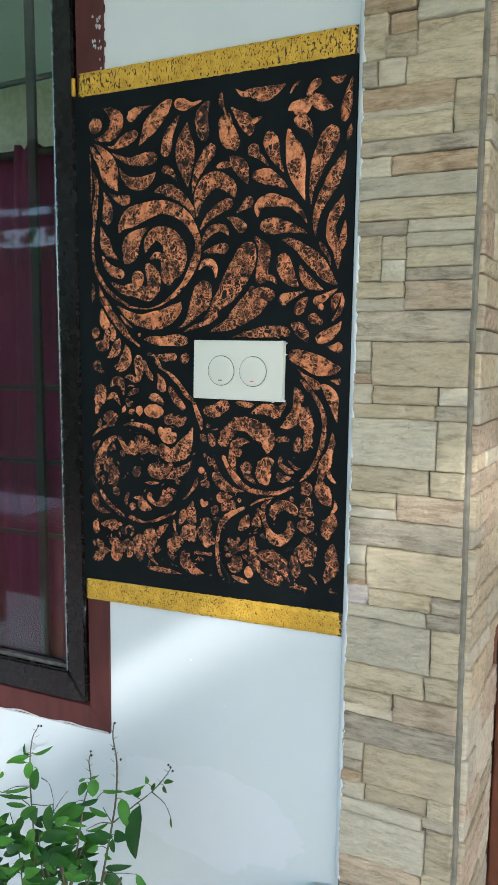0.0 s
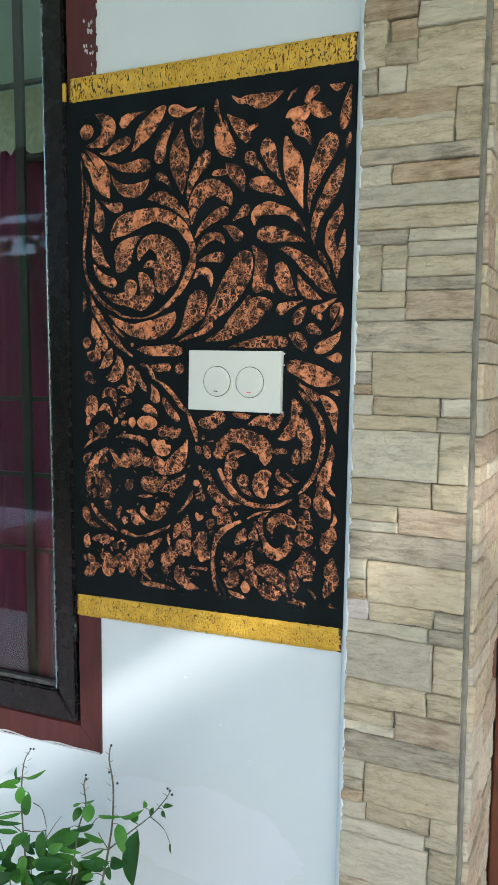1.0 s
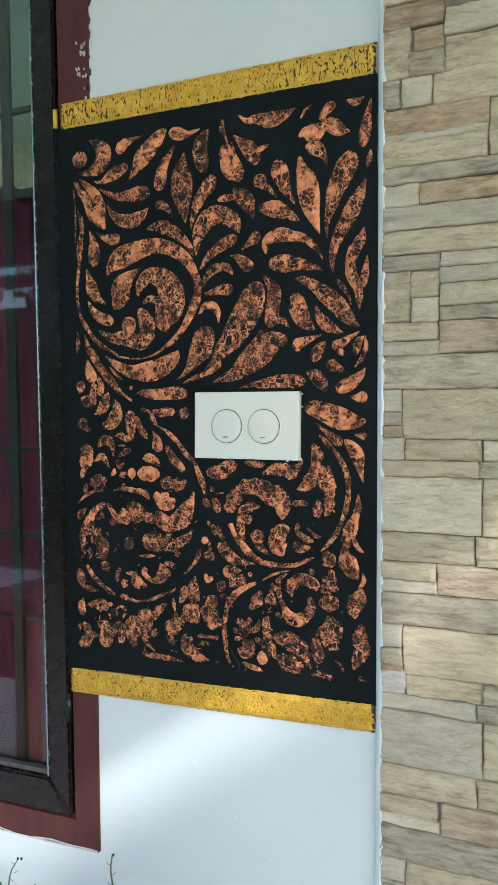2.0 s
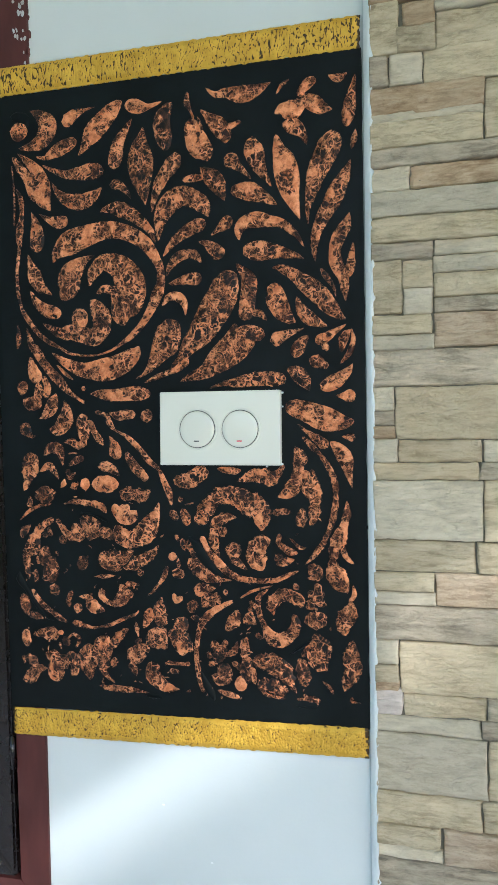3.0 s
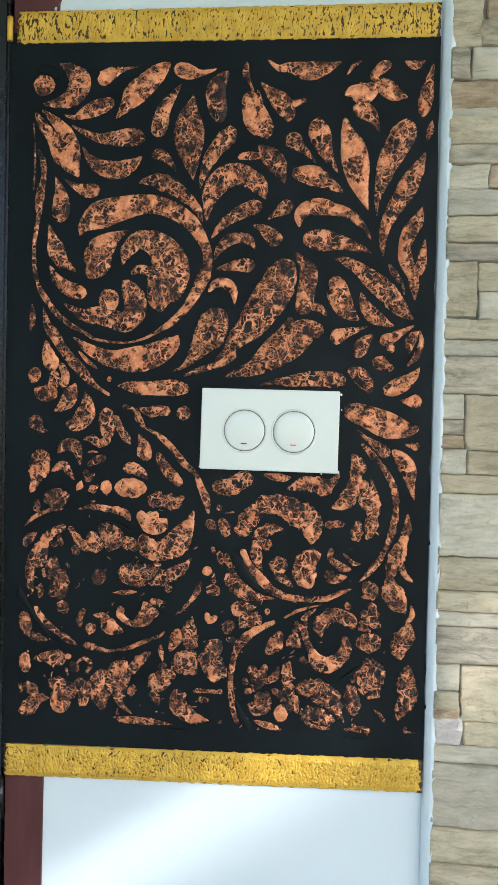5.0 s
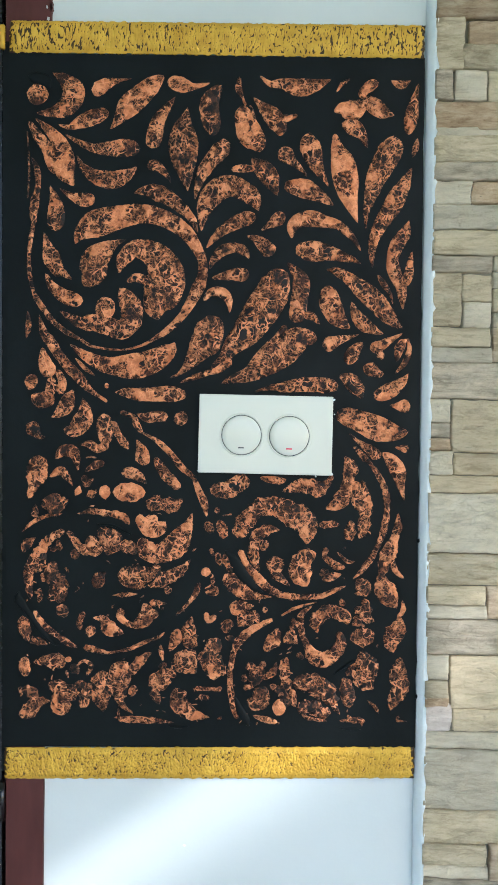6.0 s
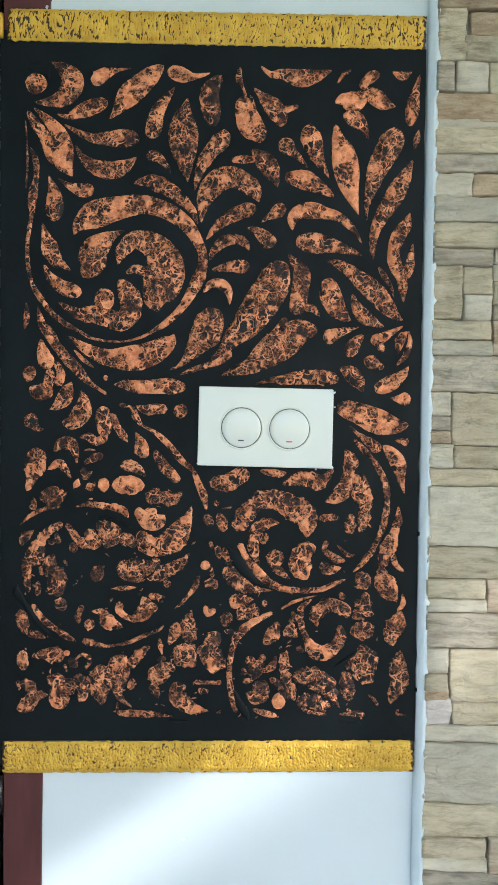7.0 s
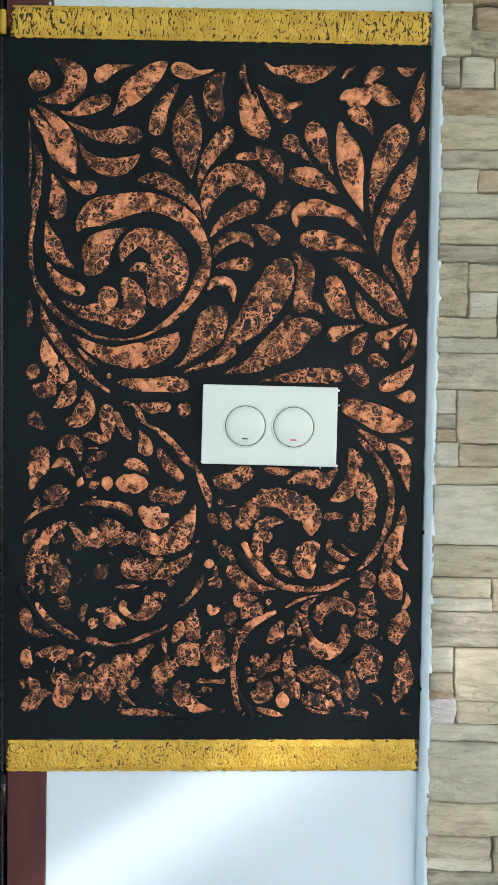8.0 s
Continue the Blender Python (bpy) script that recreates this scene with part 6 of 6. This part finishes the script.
blade((40, -21, 566), (56, -27, 588), 12)
blade((15, 30, 595), (-14, 35, 576), 9)
blade((33, -17, 502), (14, -15, 506), 11)
blade((-101, -16, 504), (-126, -7, 507), 13)
blade((-154, 12, 490), (-107, 12, 512), 9)
blade((-36, -22, 523), (-37, -24, 500), 12)
blade((-21, 3, 560), (26, 0, 577), 13)
blade((-114, -21, 538), (-64, -28, 555), 16)
blade((-148, 21, 491), (-200, 31, 466), 14)
blade((1, 33, 502), (-51, 35, 478), 11)
blade((-34, 28, 501), (-23, 19, 533), 10)
blade((-19, -18, 573), (-48, -13, 582), 14)
blade((-128, -35, 538), (-129, -45, 567), 14)
blade((-19, 27, 606), (28, 20, 631), 14)
blade((37, -20, 521), (73, -23, 523), 15)
blade((-155, 32, 443), (-174, 20, 453), 15)
blade((-172, 35, 458), (-203, 31, 443), 13)
blade((-75, 11, 569), (-46, 10, 582), 9)
blade((-40, -25, 505), (-75, -14, 505), 13)
blade((-6, -21, 589), (-16, -14, 562), 9)
blade((-186, 35, 429), (-161, 34, 416), 15)
blade((-119, 42, 461), (-97, 31, 499), 10)
blade((-107, -23, 551), (-143, -24, 536), 9)
blade((-22, -29, 494), (-56, -22, 462), 12)
blade((-78, 7, 465), (-102, 14, 432), 13)
blade((-41, -12, 484), (9, -23, 499), 11)
blade((-62, 36, 464), (-77, 29, 479), 15)
blade((-145, -2, 486), (-170, -11, 470), 16)
blade((-10, 12, 523), (-21, 11, 505), 12)
blade((-96, -19, 568), (-56, -30, 591), 15)
blade((-77, -8, 554), (-96, -1, 531), 12)
blade((-107, -23, 541), (-114, -29, 520), 16)
blade((-85, 14, 495), (-55, 18, 511), 9)
blade((-142, 29, 541), (-163, 33, 550), 12)
blade((-28, 33, 567), (-6, 25, 598), 12)
blade((-27, 39, 547), (17, 27, 584), 13)
blade((0, -25, 502), (7, -35, 532), 16)
blade((5, 27, 500), (38, 27, 513), 14)
blade((-58, 39, 533), (-95, 50, 504), 16)
blade((-129, 41, 491), (-104, 44, 508), 16)
blade((-130, -7, 590), (-165, 4, 559), 16)
blade((-3, 24, 498), (-34, 16, 484), 11)
blade((0, 9, 565), (0, -2, 552), 10)
blade((-66, -34, 487), (-44, -30, 485), 10)
blade((-133, 23, 510), (-142, 31, 483), 11)
blade((-139, 25, 475), (-151, 17, 460), 15)
blade((-177, 24, 541), (-163, 36, 555), 15)
blade((-157, 19, 487), (-134, 19, 510), 15)
blade((-27, -11, 568), (18, -22, 588), 12)
blade((-48, 15, 558), (-36, 26, 573), 13)
blade((-29, -26, 487), (10, -18, 497), 12)
blade((-112, 37, 491), (-78, 33, 500), 17)
blade((-173, 33, 404), (-188, 24, 428), 9)
blade((-90, -11, 484), (-61, -9, 493), 12)
blade((-163, 35, 538), (-180, 36, 546), 17)
blade((-4, -28, 635), (12, -18, 643), 13)
blade((-56, 11, 585), (-92, 17, 571), 10)
blade((37, -17, 528), (-1, -21, 521), 16)
blade((-108, -28, 536), (-79, -35, 539), 10)
blade((-119, 0, 586), (-109, -2, 572), 14)
blade((-3, 18, 480), (-17, 26, 489), 16)
blade((-121, -8, 581), (-113, 2, 598), 10)
blade((-101, 17, 543), (-134, 14, 526), 12)
blade((17, -20, 525), (-27, -9, 510), 11)
blade((-21, 18, 460), (-7, 7, 451), 14)
blade((-44, 20, 601), (-72, 17, 599), 10)
blade((-42, -1, 518), (-80, 5, 518), 14)
blade((-48, -17, 617), (-36, -23, 645), 15)
blade((-46, 8, 605), (-45, 18, 586), 14)
blade((-25, -28, 609), (15, -20, 623), 16)
blade((-87, 23, 545), (-68, 15, 532), 14)
blade((-124, 18, 437), (-165, 21, 429), 12)
blade((-34, 22, 537), (-51, 23, 543), 14)
blade((-98, -10, 463), (-90, -10, 448), 13)
blade((-67, -16, 538), (-37, -17, 555), 15)
blade((-18, -3, 505), (-46, -12, 496), 11)
blade((-49, -16, 585), (-32, -20, 575), 10)
blade((-63, -4, 524), (-76, -2, 504), 14)
blade((-8, 25, 579), (-35, 19, 588), 16)
blade((-30, 9, 568), (-15, 5, 553), 11)
blade((-148, -17, 456), (-127, -26, 453), 11)
blade((-152, 42, 441), (-186, 52, 406), 12)
blade((-19, 31, 604), (-39, 24, 609), 10)
blade((-17, -23, 580), (27, -32, 592), 16)
blade((-20, -11, 554), (-4, -13, 583), 10)
blade((-69, -34, 481), (-38, -36, 500), 14)
blade((-2, 20, 527), (-20, 28, 535), 11)
blade((-99, -20, 601), (-103, -32, 619), 14)
blade((-109, 29, 511), (-68, 26, 530), 13)
blade((-74, -10, 579), (-60, -18, 569), 15)
blade((-134, -14, 447), (-142, -19, 461), 14)
blade((-66, -14, 538), (-29, -21, 543), 13)
blade((-8, 6, 535), (-27, 14, 545), 10)
blade((-150, -10, 514), (-126, -12, 512), 11)
blade((-55, 4, 515), (-94, 12, 518), 10)
blade((-70, 26, 580), (-100, 38, 582), 10)
blade((-79, -21, 516), (-138, -14, 487), 12)
blade((-83, -11, 468), (-109, -10, 466), 15)
blade((-95, 7, 447), (-130, 9, 452), 16)
blade((-50, -9, 471), (-6, -20, 491), 15)
blade((-130, -34, 505), (-93, -24, 511), 16)
blade((-187, 36, 464), (-220, 35, 467), 12)
berry((68, 0, 741))
berry((80, 0, 730))
berry((-54, 0, 743))
berry((-49, 0, 744))
berry((33, 0, 729))
berry((34, 0, 724))
berry((154, 0, 739))
berry((151, 0, 741))
berry((157, 0, 735))
berry((71, 0, 776))
stalk(0.5, 0.3, (72, 0, 685), (66, 0, 687))
stalk(0.5, 0.3, (72, 0, 695), (78, 0, 700))
stalk(0.5, 0.3, (71, 0, 705), (65, 0, 707))
stalk(0.5, 0.3, (71, 0, 715), (77, 0, 720))
stalk(0.5, 0.3, (70, 0, 724), (64, 0, 727))
stalk(0.5, 0.3, (70, 0, 734), (76, 0, 739))
stalk(0.5, 0.3, (69, 0, 744), (63, 0, 746))
stalk(0.5, 0.3, (69, 0, 754), (75, 0, 759))
stalk(0.5, 0.3, (68, 0, 764), (62, 0, 766))
stalk(0.5, 0.3, (-66, 0, 698), (-73, 0, 700))
stalk(0.5, 0.3, (-64, 0, 707), (-57, 0, 713))
stalk(0.5, 0.3, (-61, 0, 716), (-68, 0, 719))
stalk(0.5, 0.3, (-59, 0, 726), (-52, 0, 731))
stalk(0.5, 0.3, (-57, 0, 735), (-64, 0, 737))
stalk(0.5, 0.3, (31, 0, 702), (24, 0, 704))
stalk(0.5, 0.3, (31, 0, 708), (37, 0, 714))
stalk(0.5, 0.3, (31, 0, 714), (25, 0, 717))
stalk(0.5, 0.3, (32, 0, 721), (38, 0, 726))
stalk(0.5, 0.3, (140, 0, 716), (135, 0, 719))
stalk(0.5, 0.3, (145, 0, 724), (151, 0, 729))
stalk(0.5, 0.3, (150, 0, 732), (144, 0, 734))
pot = part("pot", lathe([(0.085, 0.0), (0.115, 0.20), (0.128, 0.205), (0.130, 0.245), (0.118, 0.246), (0.112, 0.215), (0.01, 0.212)], 40), CLAY, plant, "round terracotta pot", True)
part("soil", lathe([(0.001, 0.20), (0.111, 0.2145), (0.108, 0.222), (0.002, 0.230)], 30), SOIL, plant)
for k in range(7):
    stalk(2.6, 2.4, (18 * math.cos(k), 18 * math.sin(k), 222), (30 * math.cos(k), 20 * math.sin(k), 400), (-60 + 24 * k, 8 * math.sin(2 * k), 575))
